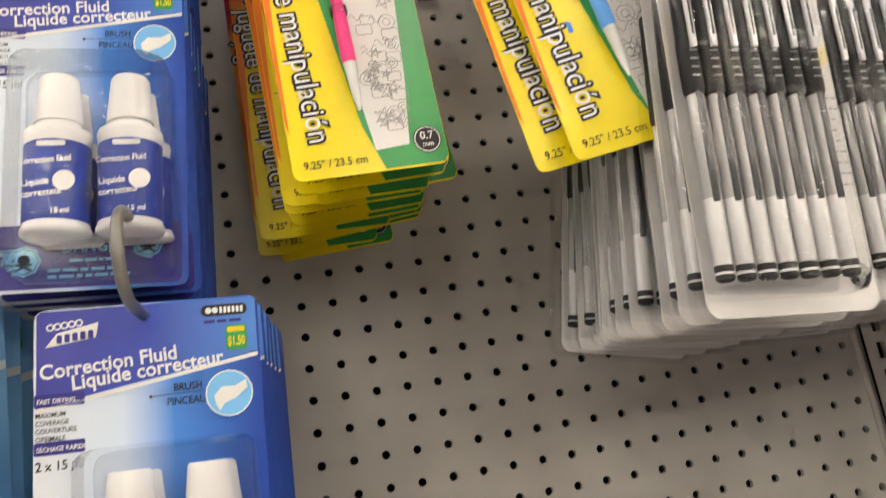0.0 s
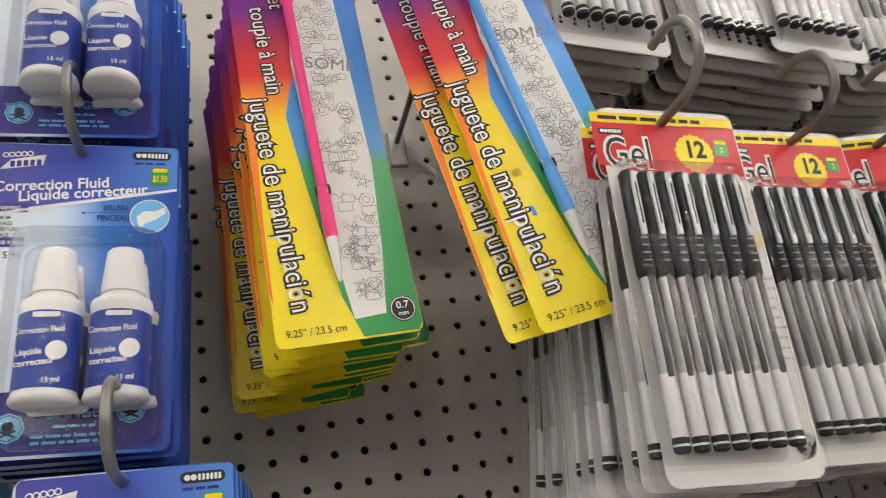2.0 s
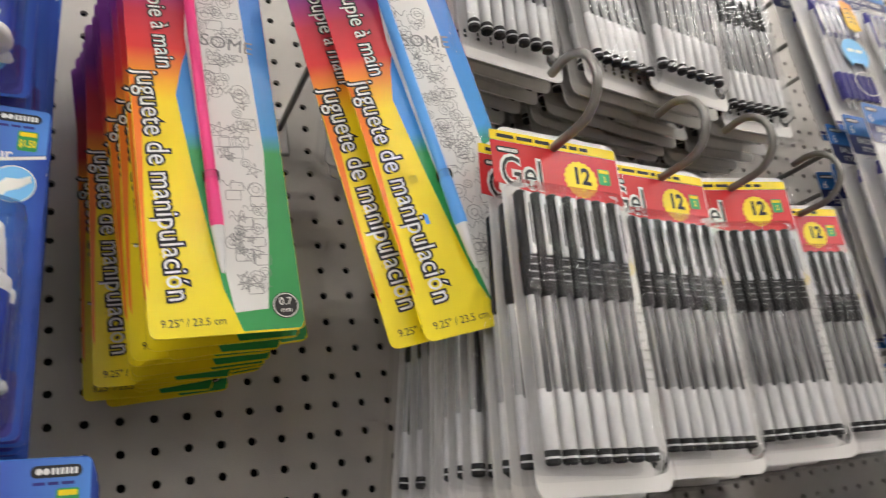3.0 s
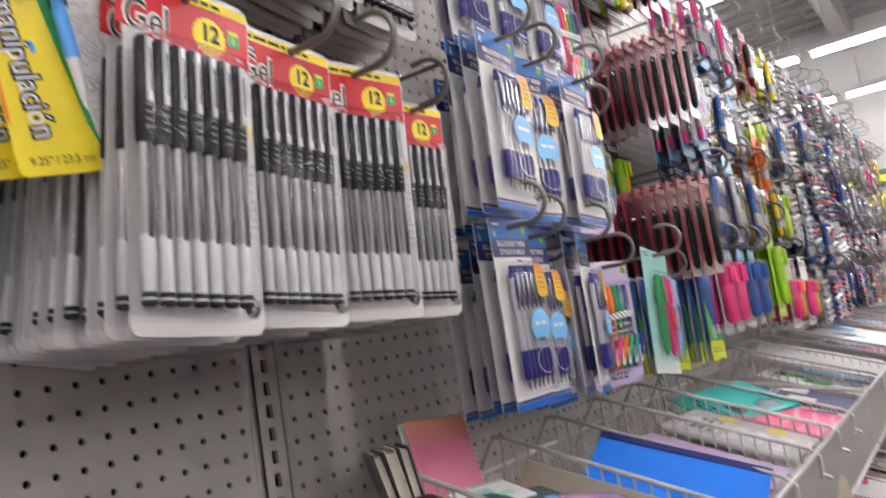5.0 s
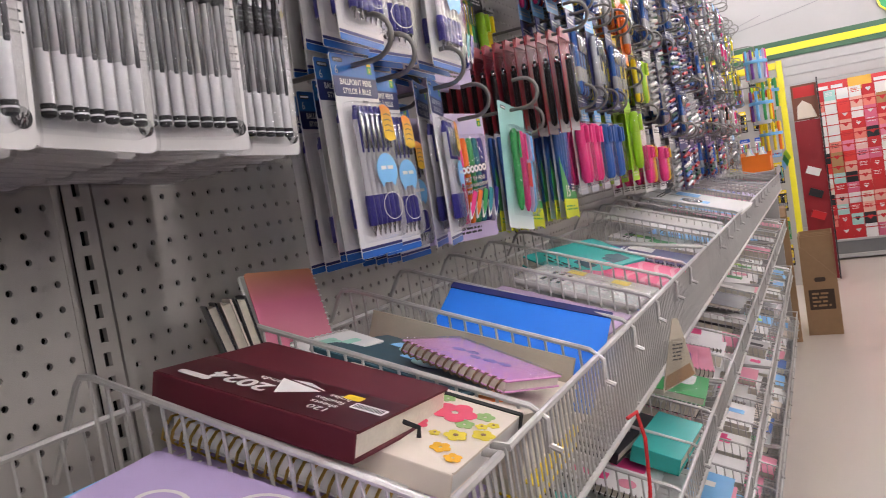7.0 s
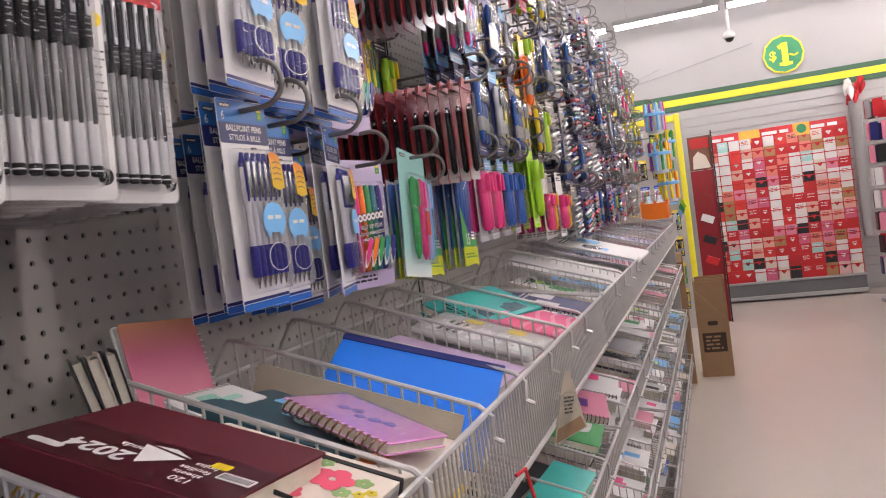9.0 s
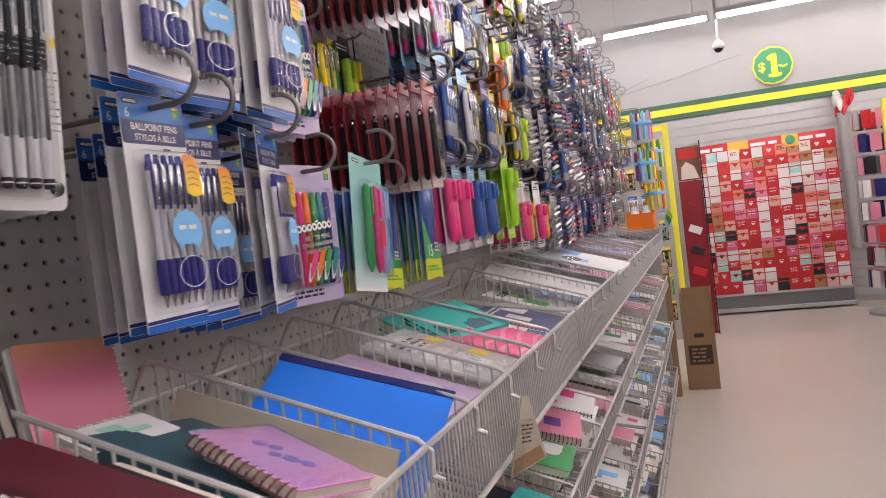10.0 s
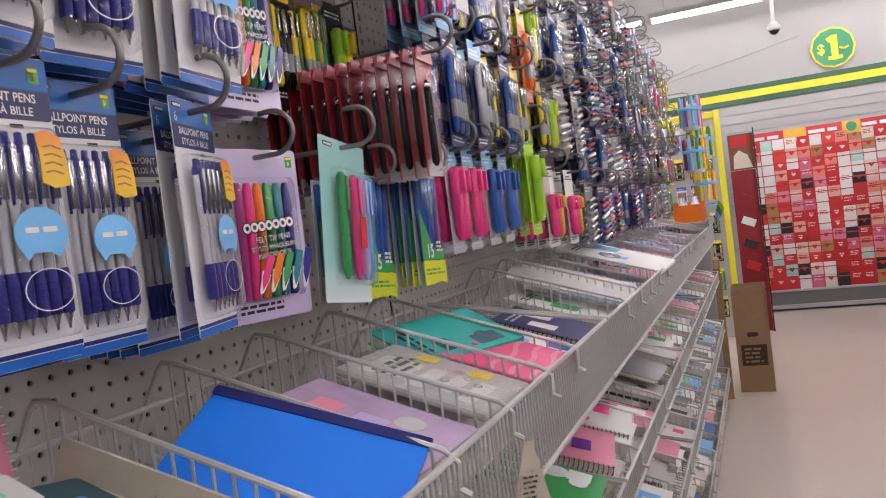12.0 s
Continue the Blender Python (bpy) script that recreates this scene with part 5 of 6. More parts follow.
def planner_print(t, w, l, th):
    g = Geo().at(LIE)
    y = -th - 0.0006
    g.text("2024", 0.030, -0.036, 0.004, y, turn=90, bold=0.03)
    g.text("Agenda", 0.012, -0.020, -0.006, y, turn=90, bold=0.02)
    for i, s in enumerate(("120", "sheets", "feuilles", "hojas")):
        g.text(s, 0.010 if i else 0.013, -0.052 + 0.011 * i, -0.062, y, turn=90, bold=0.02)
    g.prism([(-0.050, -0.004), (-0.020, -0.030), (-0.012, 0.014)], y, y + 0.0002)
    g.prism([(-0.016, -0.032), (-0.006, -0.012), (-0.010, 0.006)], y, y + 0.0002)
    g.plate(-0.066, -0.056, 0.056, 0.090, y, y + 0.0002, 0.004)
    g.plate(-0.036, -0.022, -0.098, -0.068, y, y + 0.0002, 0.001)
    part("white_print", g, WHITE, t)
    b = Geo().at(LIE)
    b.prism([(-0.078, -0.1025), (0.004, -0.1025), (0.002, 0.0), (-0.006, 0.1025), (-0.078, 0.1025)], -th - 0.0004, -th - 0.0001)
    part("paper_band", b, colour("dark burgundy band", (0.06, 0.006, 0.012)), t, "glossy dark burgundy paper band")
    k = Geo().at(LIE)
    k.plate(-0.020, -0.008, -0.068, -0.052, -th - 0.0008, -th - 0.0006, 0.002)
    part("price_sticker", k, SUN, t)
    q = Geo().at(LIE)
    for i in range(14):
        q.plate(-0.034, -0.025, -0.096 + 0.0019 * i, -0.0952 + 0.0019 * i, -th - 0.0009, -th - 0.0007, 0.0001, 1)
    part("barcode", q, INK, t)
    part("ribbon", Geo().tube([(0.0, -l / 2 + 0.004, th * 0.5), (0.003, -l / 2 - 0.010, th * 0.4), (0.0, -l / 2 - 0.012, th * 0.1)], 0.0022, 5), RIBBON, t, "black ribbon marker")


def flowers(t, w, l, th):
    y = -th - 0.0004
    sets = [(mat("pale teal print", (0.45, 0.66, 0.62), 0.5), [(0.022, 0.000, 0.011), (0.010, -0.016, 0.009), (0.036, 0.016, 0.008)]),
            (LEAF, [(0.034, -0.070, 0.007), (0.050, -0.026, 0.006), (0.010, -0.062, 0.007)]),
            (mat("coral print", (0.80, 0.10, 0.18), 0.5), [(0.026, -0.045, 0.016), (-0.012, -0.028, 0.009)]),
            (mat("mustard print", (0.72, 0.58, 0.04), 0.5), [(-0.014, -0.066, 0.008), (0.000, -0.084, 0.008), (0.014, -0.076, 0.0045), (-0.020, -0.050, 0.004), (0.022, -0.083, 0.0045)]),
            (mat("amber print", (0.80, 0.42, 0.02), 0.5), [(-0.040, -0.066, 0.007), (-0.050, -0.082, 0.006)]),
            (mat("berry print", (0.12, 0.10, 0.20), 0.5), [(-0.040, -0.008, 0.0035), (-0.034, -0.020, 0.0035), (-0.030, -0.004, 0.0035), (-0.044, -0.022, 0.003), (0.052, 0.060, 0.004)])]
    for c, spots in sets:
        for x, z, r in spots:
            g = Geo().at(LIE)
            for a in range(5):
                g.disc(x + r * 0.72 * math.cos(a * 1.2566 + x * 40), z + r * 0.72 * math.sin(a * 1.2566 + x * 40), r * 0.56, y, y + 0.0002, 8)
            part("flower_print", g, c, t)
        y -= 0.0002
    g = Geo().at(LIE)
    for x, z, r in sets[3][1] + [(0.020, -0.020, 0.012)]:
        g.disc(x, z, r * 0.28, y, y + 0.0002, 8)
    tagged(part("flower_centre", g, BROWN, t), "small dark flower centres", kind="stuff")
    g = Geo().box(w / 2 - 0.014, w / 2 - 0.008, -l / 2 - 0.0006, l / 2 + 0.0006, th, th + 0.0012).box(w / 2 - 0.014, w / 2 - 0.008, -l / 2 - 0.0012, -l / 2, 0, th)
    part("elastic_band", g, RIBBON, t, "black elastic band")


def loops(t, w, l, th):
    g = Geo().at(LIE)
    for x, z, r in ((0.01, 0.01, 0.030), (0.048, -0.01, 0.026), (0.02, 0.055, 0.02)):
        g.ring(x, z, r, 0.004, -th - 0.0004, 24)
    part("loop_print", g, WHITE, t)


def blots(t, w, l, th):
    g = Geo().at(LIE)
    for i in range(5):
        g.disc(0.008 * math.sin(i * 2.1), 0.030 - 0.014 * i, 0.0075 - 0.0008 * (i % 3), -th - 0.0004 - 0.0001 * i, -th - 0.0001, 11)
    part("blue_print", g, mat("periwinkle print", (0.17, 0.16, 0.55), 0.5, var=0.5, scale=120), t)
    bubble("film", Geo().rbox(-w / 2, w / 2, -l / 2, l / 2, th + 0.0016, th + 0.0024, 0.0003), FILM, t, "clear film wrap")


def patches(cols, seed, n=5, title=True):
    def deco(t, w, l, th):
        rng = random.Random(seed)
        for i in range(n):
            g = Geo().at(LIE)
            x, z = rng.uniform(-w * 0.3, w * 0.3), rng.uniform(-l * 0.3, l * 0.3)
            a, b = rng.uniform(0.08, 0.18) * w, rng.uniform(0.05, 0.16) * l
            if i % 2:
                g.disc(x, z, a, -th - 0.0004 - 0.0002 * i, -th - 0.0001 - 0.0002 * i, 14)
            else:
                g.plate(x - a, x + a, z - b, z + b, -th - 0.0004 - 0.0002 * i, -th - 0.0001 - 0.0002 * i, 0.003)
            part("cover_print", g, cols[i % len(cols)], t)
        g = Geo().at(LIE)
        bars(g, -w * 0.35, l * 0.36, -th - 0.0016, w * 0.7, 2, 0.012, 0.006)
        if title:
            part("title_print", g, INK if cols[0] is not WHITE else WHITE, t)
    return deco


# left of the first divider
book("spiral_notebook", "lilac notebook with pale loops on its cover", 0.165, 0.22, 0.014, LILAC, flat(-0.200, -0.304, 0.072, 6), deco=loops)
book("notebook", "pale blue notebook under the lilac one", 0.17, 0.23, 0.02, SKY, flat(-0.215, -0.280, 0.050, -2))
# under and around the planner
book("spiral_notebook", "white spiral notebook with a purple cover", 0.165, 0.235, 0.016, LILAC, flat(-0.010, -0.255, 0.010, 2), spiral=WHITE, pages=WHITE)
book("spiral_notebook", "white spiral notebook stacked in the basket", 0.162, 0.225, 0.022, LILAC, flat(-0.014, -0.258, 0.036, 0), spiral=WHITE, pages=WHITE)
book("spiral_notebook", "white notebook with a gold wire spiral", 0.158, 0.22, 0.020, CARD, flat(-0.004, -0.262, 0.067, 1), spiral=GOLD, pages=WHITE)
book("floral_notebook", "cream notebook with bright printed flowers and black elastic", 0.140, 0.185, 0.022, CREAM, pose(0.008, -0.320, 1.184, 16, 0, -2), spine=1, pages=WHITE, deco=flowers)
book("planner", "burgundy cloth planner with a printed 2024 band", 0.158, 0.205, 0.024, BURGUNDY, pose(-0.027, -0.258, 1.220, 14, 4, -2) @ Matrix.Diagonal((0.88, 1, 1, 1)), spine=1, cat="planner", deco=planner_print)
# standing at the back
g = thing("spiral_notebook", "pink and peach spiral notebook standing against the back wires", "notebook", m=pose(0.200, -0.080, 1.255, -14, 6, 4))
part("front_cover", Geo().plate(-0.07, 0.07, -0.095, 0.065, -0.005, -0.004, 0.006), FOIL, g)
part("page_block", Geo().box(-0.067, 0.067, -0.0036, 0.004, -0.092, 0.062), WHITE, g)
part("back_cover", Geo().plate(-0.07, 0.07, -0.095, 0.065, 0.0044, 0.0055, 0.006), CARD, g)
sp = Geo()
for i in range(19):
    sp.tube([(0.071 + 0.0055 * math.cos(a), 0.0055 * math.sin(a), -0.085 + 0.008 * i) for a in (0, 1.05, 2.1, 3.14, 4.2, 5.25, 6.28)], 0.0011, 4)
tagged(part("spiral_binding", sp, WHITE, g), "white wire spiral", kind="stuff")
for i, (c, n) in enumerate(((BLACKCARD, "black notebook leaning at the back of the basket"), (CREAM, "cream notebook leaning at the back of the basket"), (BLACKCARD, "thin black notebook leaning at the back of the basket"))):
    b = thing("notebook", n, "notebook", m=pose(0.086 + 0.015 * i, -0.080 - 0.004 * i, 1.244, -13 + 2 * i, 4, 48))
    part("cover", Geo().plate(-0.05, 0.05, -0.08, 0.06, -0.006, -0.004, 0.004).plate(-0.05, 0.05, -0.08, 0.06, 0.004, 0.006, 0.004), c, b)
    part("page_block", Geo().box(-0.047, 0.048, -0.0038, 0.0038, -0.077, 0.056), PAPER, b)
# between the second and third dividers
book("notebook", "dark teal notebook with pale flecks", 0.140, 0.20, 0.018, DEEP_TEAL, pose(0.172, -0.262, 1.188, 15, 9, -5), spine=1, deco=patches([SKY, AQUA], 2, 4, False))
book("notebook", "yellow patterned notebook at the bottom of the basket", 0.165, 0.22, 0.02, SUN, flat(0.190, -0.290, 0.0, 2), deco=patches([GREEN, ORANGE], 6))
book("notebook", "cream notebook under the dark teal one", 0.16, 0.22, 0.05, CREAM, flat(0.188, -0.285, 0.022, -1), spine=1)
book("notebook", "buff notebook with dark print and an orange edge", 0.115, 0.15, 0.016, PAPER, pose(0.155, -0.338, 1.166, 16, 10, -10), spine=1, deco=patches([INK, ORANGE], 8, 3, False))
book("spiral_notebook", "violet and pink spiral notebook with a printed cover", 0.096, 0.140, 0.011, VIOLET_PINK, pose(0.160, -0.338, 1.198, 16, 13, -14), spiral=BRONZE, deco=blots)
book("memo_pad", "small white and mint spiral memo pad", 0.055, 0.100, 0.008, CARD, pose(0.160, -0.168, 1.226, 16, 2, 0) @ pose(0, 0, 0, 0, 0, 82), spiral=WHITE, side=1, cat="memo pad", pages=WHITE, deco=patches([MINT, MINT], 41, 4, False))
solid("cardboard_sheet", Geo().box(-0.002, 0.002, -0.13, 0.13, -0.110, -0.012), BUFF, "brown cardboard sheet standing in the basket", "cardboard", m=flat(0.268, -0.285, 0.116, 3, roll=8))
# the blue folder
t = thing("folder", "bright blue card folder with a navy spine", "folder", m=pose(0.353, -0.292, 1.184, 20, -26, 2))
part("cover", Geo().at(LIE).plate(-0.098, 0.086, -0.122, 0.098, -0.003, 0, 0.003), ROYAL, t)
part("spine_strip", Geo().at(LIE).plate(0.076, 0.0885, -0.123, 0.099, -0.0042, 0.0012, 0.002), NAVY, t, "navy blue spine strip")
part("sheet_stack", Geo().box(-0.094, 0.080, -0.118, 0.094, -0.005, -0.0004), WHITE, t, "white sheets inside")
book("notebook", "white notebook under the blue folder", 0.125, 0.21, 0.02, CARD, flat(0.362, -0.28, 0.0, 0))
# lilac notebook, clear pouch
book("notebook", "dusty lilac notebook with a marbled cover", 0.150, 0.215, 0.014, DUSTY, flat(0.526, -0.285, 0.064, -3), spine=1, deco=patches([LILAC, GREYCARD, ROSE], 81, 4, False))
book("notebook", "grey notebook in the basket", 0.155, 0.23, 0.024, GREYCARD, flat(0.524, -0.280, 0.030, 2))
book("notebook", "white notebook in the basket", 0.150, 0.22, 0.03, CARD, flat(0.700, -0.270, 0.01, 1))
t = thing("zip_pouch", "clear zip pouch of printed stationery clips", "pouch", m=flat(0.698, -0.300, 0.080, -4))
part("body", Geo().rbox(-0.075, 0.075, -0.105, 0.105, 0.0, 0.012, 0.005), GREYCARD, t)
pz = Geo().at(LIE)
for i in range(5):
    pz.plate(-0.06 + 0.012 * (i % 2), 0.02, -0.08 + 0.035 * i, -0.058 + 0.035 * i, -0.0128, -0.0124, 0.002)
part("label_print", pz, WHITE, t)
pk = Geo().at(LIE)
for i in range(6):
    pk.ring(-0.04 + 0.014 * i, -0.06 + 0.02 * (i % 3), 0.006, 0.002, -0.0131, 12)
bars(pk, -0.05, 0.06, -0.0131, 0.09, 3, 0.014, 0.007)
part("dark_print", pk, INK, t)
part("yellow_print", Geo().at(LIE).plate(0.03, 0.06, -0.06, -0.03, -0.0131, -0.0127, 0.004).plate(0.035, 0.062, 0.02, 0.05, -0.0131, -0.0127, 0.004), SUN, t)
bubble("film", Geo().rbox(-0.078, 0.078, -0.108, 0.108, 0.0136, 0.016, 0.001), FILM, t, "clear pouch film")
# pink pouch, teal book
book("notebook", "white and blue notebook in the basket", 0.14, 0.23, 0.03, SKY, flat(0.866, -0.27, 0.0, 1), deco=patches([WHITE, NAVY], 21))
t = thing("snap_folder", "pink snap folder with pale waves", "folder", m=flat(0.868, -0.345, 0.082, -4, roll=-4))
part("body", Geo().rbox(-0.075, 0.075, -0.075, 0.085, 0.0, 0.012, 0.004), colour("bright pink folder", (0.72, 0.07, 0.20)), t)
pw = Geo().at(LIE)
for i in range(3):
    pw.stroke([(-0.07 + 0.014 * q, -0.06 + 0.03 * i + 0.006 * math.sin(q * 0.9)) for q in range(11)], 0.008, -0.0124)
part("wave_print", pw, ROSE, t)
part("snap", Geo().lathe([(0.007, 0.012), (0.007, 0.014), (0.005, 0.016)], 14, 0.0, 0.055), PINK, t, smooth=True)
book("notebook", "teal clothbound notebook lying askew on the dividers", 0.130, 0.205, 0.020, TEAL, pose(0.880, -0.245, 1.200, 18, -9, 0) @ pose(0, 0, 0, 0, 0, 64), spine=1, deco=patches([DEEP_TEAL, DEEP_TEAL], 31, 3))
book("notebook", "navy and white notebook in the basket", 0.19, 0.24, 0.03, NAVY, flat(1.075, -0.27, 0.0, 0), deco=patches([WHITE, SKY, WHITE], 33))
book("notebook", "white notebook with blue print in the basket", 0.17, 0.22, 0.02, CARD, flat(1.080, -0.29, 0.036, 4), deco=patches([MID_BLUE, SKY], 35))

# brown printed tag hanging off the front rim
t = thing("hanging_pack", "clear pack with a brown printed insert hanging from the rim", "pack", m=pose(0.552, FRONT - 0.040, 1.150, 0, 6, -40) @ Matrix.Diagonal((0.7, 0.7, 0.75, 1)))
part("insert", Geo().prism([(-0.008, 0.006), (0.006, 0.006), (0.046, -0.105), (-0.040, -0.130)], 0.0, 0.0015), BUFF, t)
tp = Geo().prism([(-0.030, -0.100), (0.030, -0.082), (0.042, -0.104), (-0.036, -0.126)], -0.0008, -0.0002)
part("brown_print", tp, BROWN, t)
bubble("film", Geo().rbox(-0.042, 0.047, -0.010, -0.008, -0.13, -0.03, 0.0008), FILM, t, "clear film front")
tb = Geo()
bars(tb, -0.012, -0.045, -0.0012, 0.026, 5, 0.007, 0.003)
part("dark_print", tb, INK, t)
# red cord over the second tier
solid("cord", Geo().tube([(0.33, FRONT - 0.012, 1.085), (0.345, FRONT - 0.02, 1.088), (0.36, FRONT - 0.022, 1.05), (0.357, FRONT - 0.02, 0.99), (0.345, FRONT - 0.015, 0.93), (0.35, FRONT + 0.02, 0.885)], 0.0025, 6), RED, "thin red cord looped over the basket front", "cord", smooth=True)

# second tier, in front of the red cord
book("notebook", "black hardback notebook in the second basket", 0.19, 0.15, 0.022, BLACKCARD, flat(0.820, -0.245, 0.030, -8, rim=RIMS[1]), spine=1)
book("notebook", "teal hardback notebook in the second basket", 0.18, 0.085, 0.030, TEAL, flat(0.830, -0.365, 0.030, -4, rim=RIMS[1]), spine=1)
book("notebook", "green and white printed notebook in the second basket", 0.15, 0.21, 0.016, GREEN, flat(1.110, -0.300, 0.050, 4, rim=RIMS[1]), deco=patches([WHITE, CARD], 52, 4, False))

# everything else in the baskets
random.seed(23)
PALETTE = {0: [GREYCARD, CARD, ROSE, CARD, SKY, GREYCARD, LILAC, NAVY], 1: [CARD, GREYCARD, CARD, ROSE, SILVER, CARD, BLACKCARD, GREYCARD], 2: [CARD, SILVER, GREYCARD, CARD, SKY, ROSE], 3: [CARD, CREAM, ROSE, SKY, SILVER, MID_BLUE]}
for k, rim in enumerate(RIMS):
    for i in BAYS[1:]:
        if (k == 0 and i <= 0) or (k > 0 and i < 0):
            continue
        cuts = sorted(o.location.x for o in bpy.data.objects if o.name.startswith("divider") and o.parent and abs(o.parent.get("rim", 0) - rim) < 0.001 and o.parent.get("bay", 99) == i)
        edges = [i * BAY] + cuts + [(i + 1) * BAY]
        for a, b in zip(edges, edges[1:]):
            w = b - a - 0.022
            if w < 0.06:
                continue
            dz, n = 0.0, random.choice((1, 2, 2, 3) if k == 0 else (1, 1, 2, 2))
            for j in range(n):
                c = random.choice(PALETTE[k])
                th = random.uniform(0.012, 0.03)
                sp = random.random() < 0.3
                ww = min(w - 0.006, random.uniform(0.13, 0.2))
                label = ("spiral notebook with a " if sp else "notebook with a ") + c.name.replace(" print", "").replace(" plastic", "").replace(" card", "") + " cover in a wire basket"
                d = patches(random.choice(([INK, GREYCARD], [PINK, ROSE], [SKY, BLUE], [WHITE, SILVER], [GREEN, LIME])), random.randrange(999), 3) if j == n - 1 else None
                book("spiral_notebook" if sp else "notebook", label, ww, random.uniform(0.2, 0.27), th, c, flat((a + b) / 2 + random.uniform(-0.004, 0.004), -0.27 + random.uniform(-0.02, 0.01), dz, random.uniform(-3, 3), rim=rim), spiral=(BLACK if random.random() < 0.5 else WIRE) if sp and i < 2 else None, deco=d, group="notebooks in the wire baskets")
                dz += th + 0.004
# the pale board leaning over the third bay's dividers, white pads beyond
book("document_board", "pale grey document board lying across the dividers", 0.16, 0.30, 0.006, GREYCARD, pose(1.62, -0.27, 1.205, 18, -10, 4), cat="board")
book("document_wallet", "white document wallet lying across the dividers", 0.20, 0.33, 0.008, CARD, pose(2.20, -0.28, 1.215, 17, -4, -6), cat="wallet", deco=patches([SKY, SILVER], 51, 3))
book("spiral_notebook", "magenta and grey spiral planner pad leaning in the second tier", 0.17, 0.24, 0.02, ROSE, flat(1.315, -0.270, 0.046, 10, -5, rim=RIMS[1]), spiral=BLACK, deco=patches([PINK, PURPLE, GREYCARD], 61, 5))
book("spiral_notebook", "pink and white spiral planner pad in the second tier", 0.17, 0.24, 0.012, CARD, flat(1.545, -0.270, 0.046, 6, -4, rim=RIMS[1]), spiral=BLACK, deco=patches([PINK, ROSE, INK], 62, 5))
book("pad", "plain silver grey pad lying in the second tier", 0.19, 0.26, 0.010, SILVER, flat(2.02, -0.28, 0.062, -2, rim=RIMS[1]), cat="pad")
book("notebook", "teal notebook with a paper band in the second tier", 0.10, 0.15, 0.024, TEAL, pose(0.52, -0.32, 0.845, 18, -6, 12), spine=1)
book("notebook", "dark grey notebook in the second tier", 0.11, 0.17, 0.024, mat("charcoal cover", (0.06, 0.06, 0.055), 0.5), pose(0.40, -0.31, 0.845, 18, -6, 12), spine=1)
book("activity_pad", "grey and white pad with a green top edge", 0.20, 0.24, 0.012, GREYCARD, pose(0.72, -0.29, 0.83, 18, -8, 4), cat="pad", deco=patches([GREEN, WHITE, INK], 71, 4))

# ---- the far end of the aisle ----
SIGN_GREEN = colour("sign green", (0.02, 0.26, 0.10))
FARM = pose(0, 0, 0, 0, 0, -90)  # turns a thing's front from -y to -x


def facing(x, y, z, lean=0.0):
    return pose(x, y, z) @ FARM @ pose(0, 0, 0, lean)


t = thing("price_sign", "round green sign with a yellow rim and price", "sign", m=facing(8.935, -1.58, 2.70))
part("disc", Geo().disc(0, 0, 0.20, -0.02, 0.0, 12), SIGN_GREEN, t)
part("rim", Geo().ring(0, 0, 0.215, 0.018, -0.021, 12).prism([(0.214 * math.cos(a * math.tau / 12), 0.214 * math.sin(a * math.tau / 12)) for a in range(12)], -0.018, 0.002), YELLOW, t, "yellow rim")
s = Geo().text("1", 0.33, 0.015, -0.115, -0.023, bold=0.05, align="CENTER").text("$", 0.14, -0.15, -0.05, -0.023, bold=0.03)
s.add([(-0.05, -0.0232, -0.125), (0.085, -0.0232, -0.125), (0.085, -0.0232, -0.09), (-0.05, -0.0232, -0.09)], [(0, 1, 2, 3)])
s.stroke([(-0.05, 0.075), (0.0, 0.10)], 0.05, -0.0234)
s.stroke([(0.06, -0.01), (0.11, -0.03), (0.15, -0.01)], 0.02, -0.023)
part("lettering", s, YELLOW, t, "yellow lettering")

t = thing("dome_camera", "white ceiling dome camera on a long stem", "security camera", m=pose(8.3, -1.02, 2.88))
part("stem", Geo().tube([(0, 0, 0.06), (0, 0, 1.27)], 0.016, 8), PAINT, t, smooth=True)
part("housing", Geo().lathe([(0.05, 0.0), (0.062, 0.01), (0.062, 0.05), (0.03, 0.085), (0.016, 0.095)], 16), PAINT, t, smooth=True)
part("dome", Geo().lathe([(0.008, -0.04), (0.03, -0.032), (0.045, -0.012), (0.048, 0.0)], 16), BLACK, t, "dark dome", True)

for a, b in (((8.9, -1.27, 2.88), (8.9, 0.2, 2.62)), ((8.9, -0.25, 2.78), (8.9, 0.35, 2.62))):
    solid("cable", Geo().tube([a, tuple((p + q) / 2 - (0.01 if k == 2 else 0) for k, (p, q) in enumerate(zip(a, b))), b], 0.003, 5), GREY_INK, "thin grey cable strung along the end wall", "cable")

# greeting card rack
rack = thing("card_rack", "red greeting card rack filled with pink, red and white cards", "card rack", m=facing(8.64, -1.375, 0.0))
W = 0.735
REDBOARD = mat("red rack board", (0.55, 0.03, 0.03), 0.5, var=0.05)
part("base", Geo().box(-W, W, -0.02, 0.25, 0.03, 0.20), mat("dark grey base", (0.16, 0.165, 0.17), 0.5), rack, "dark grey base")
part("base_rail", Geo().rbox(-W - 0.01, W + 0.01, -0.045, -0.021, 0.02, 0.065, 0.008), PAINT, rack, "pale grey base rail")
part("base_rail", Geo().rbox(-W - 0.01, W + 0.01, -0.045, -0.021, 0.20, 0.225, 0.006), PAINT, rack, "pale grey base rail")
part("back_board", Geo().at(pose(0, 0, 0.2, -5)).box(-W, W, 0.03, 0.06, 0, 1.72), REDBOARD, rack)
part("header", Geo().at(pose(0, 0, 0.2, -5)).box(-W, W, 0.012, 0.028, 1.60, 1.71), RED, rack, "red header strip")
hp = Geo().at(pose(0, 0, 0.2, -5))
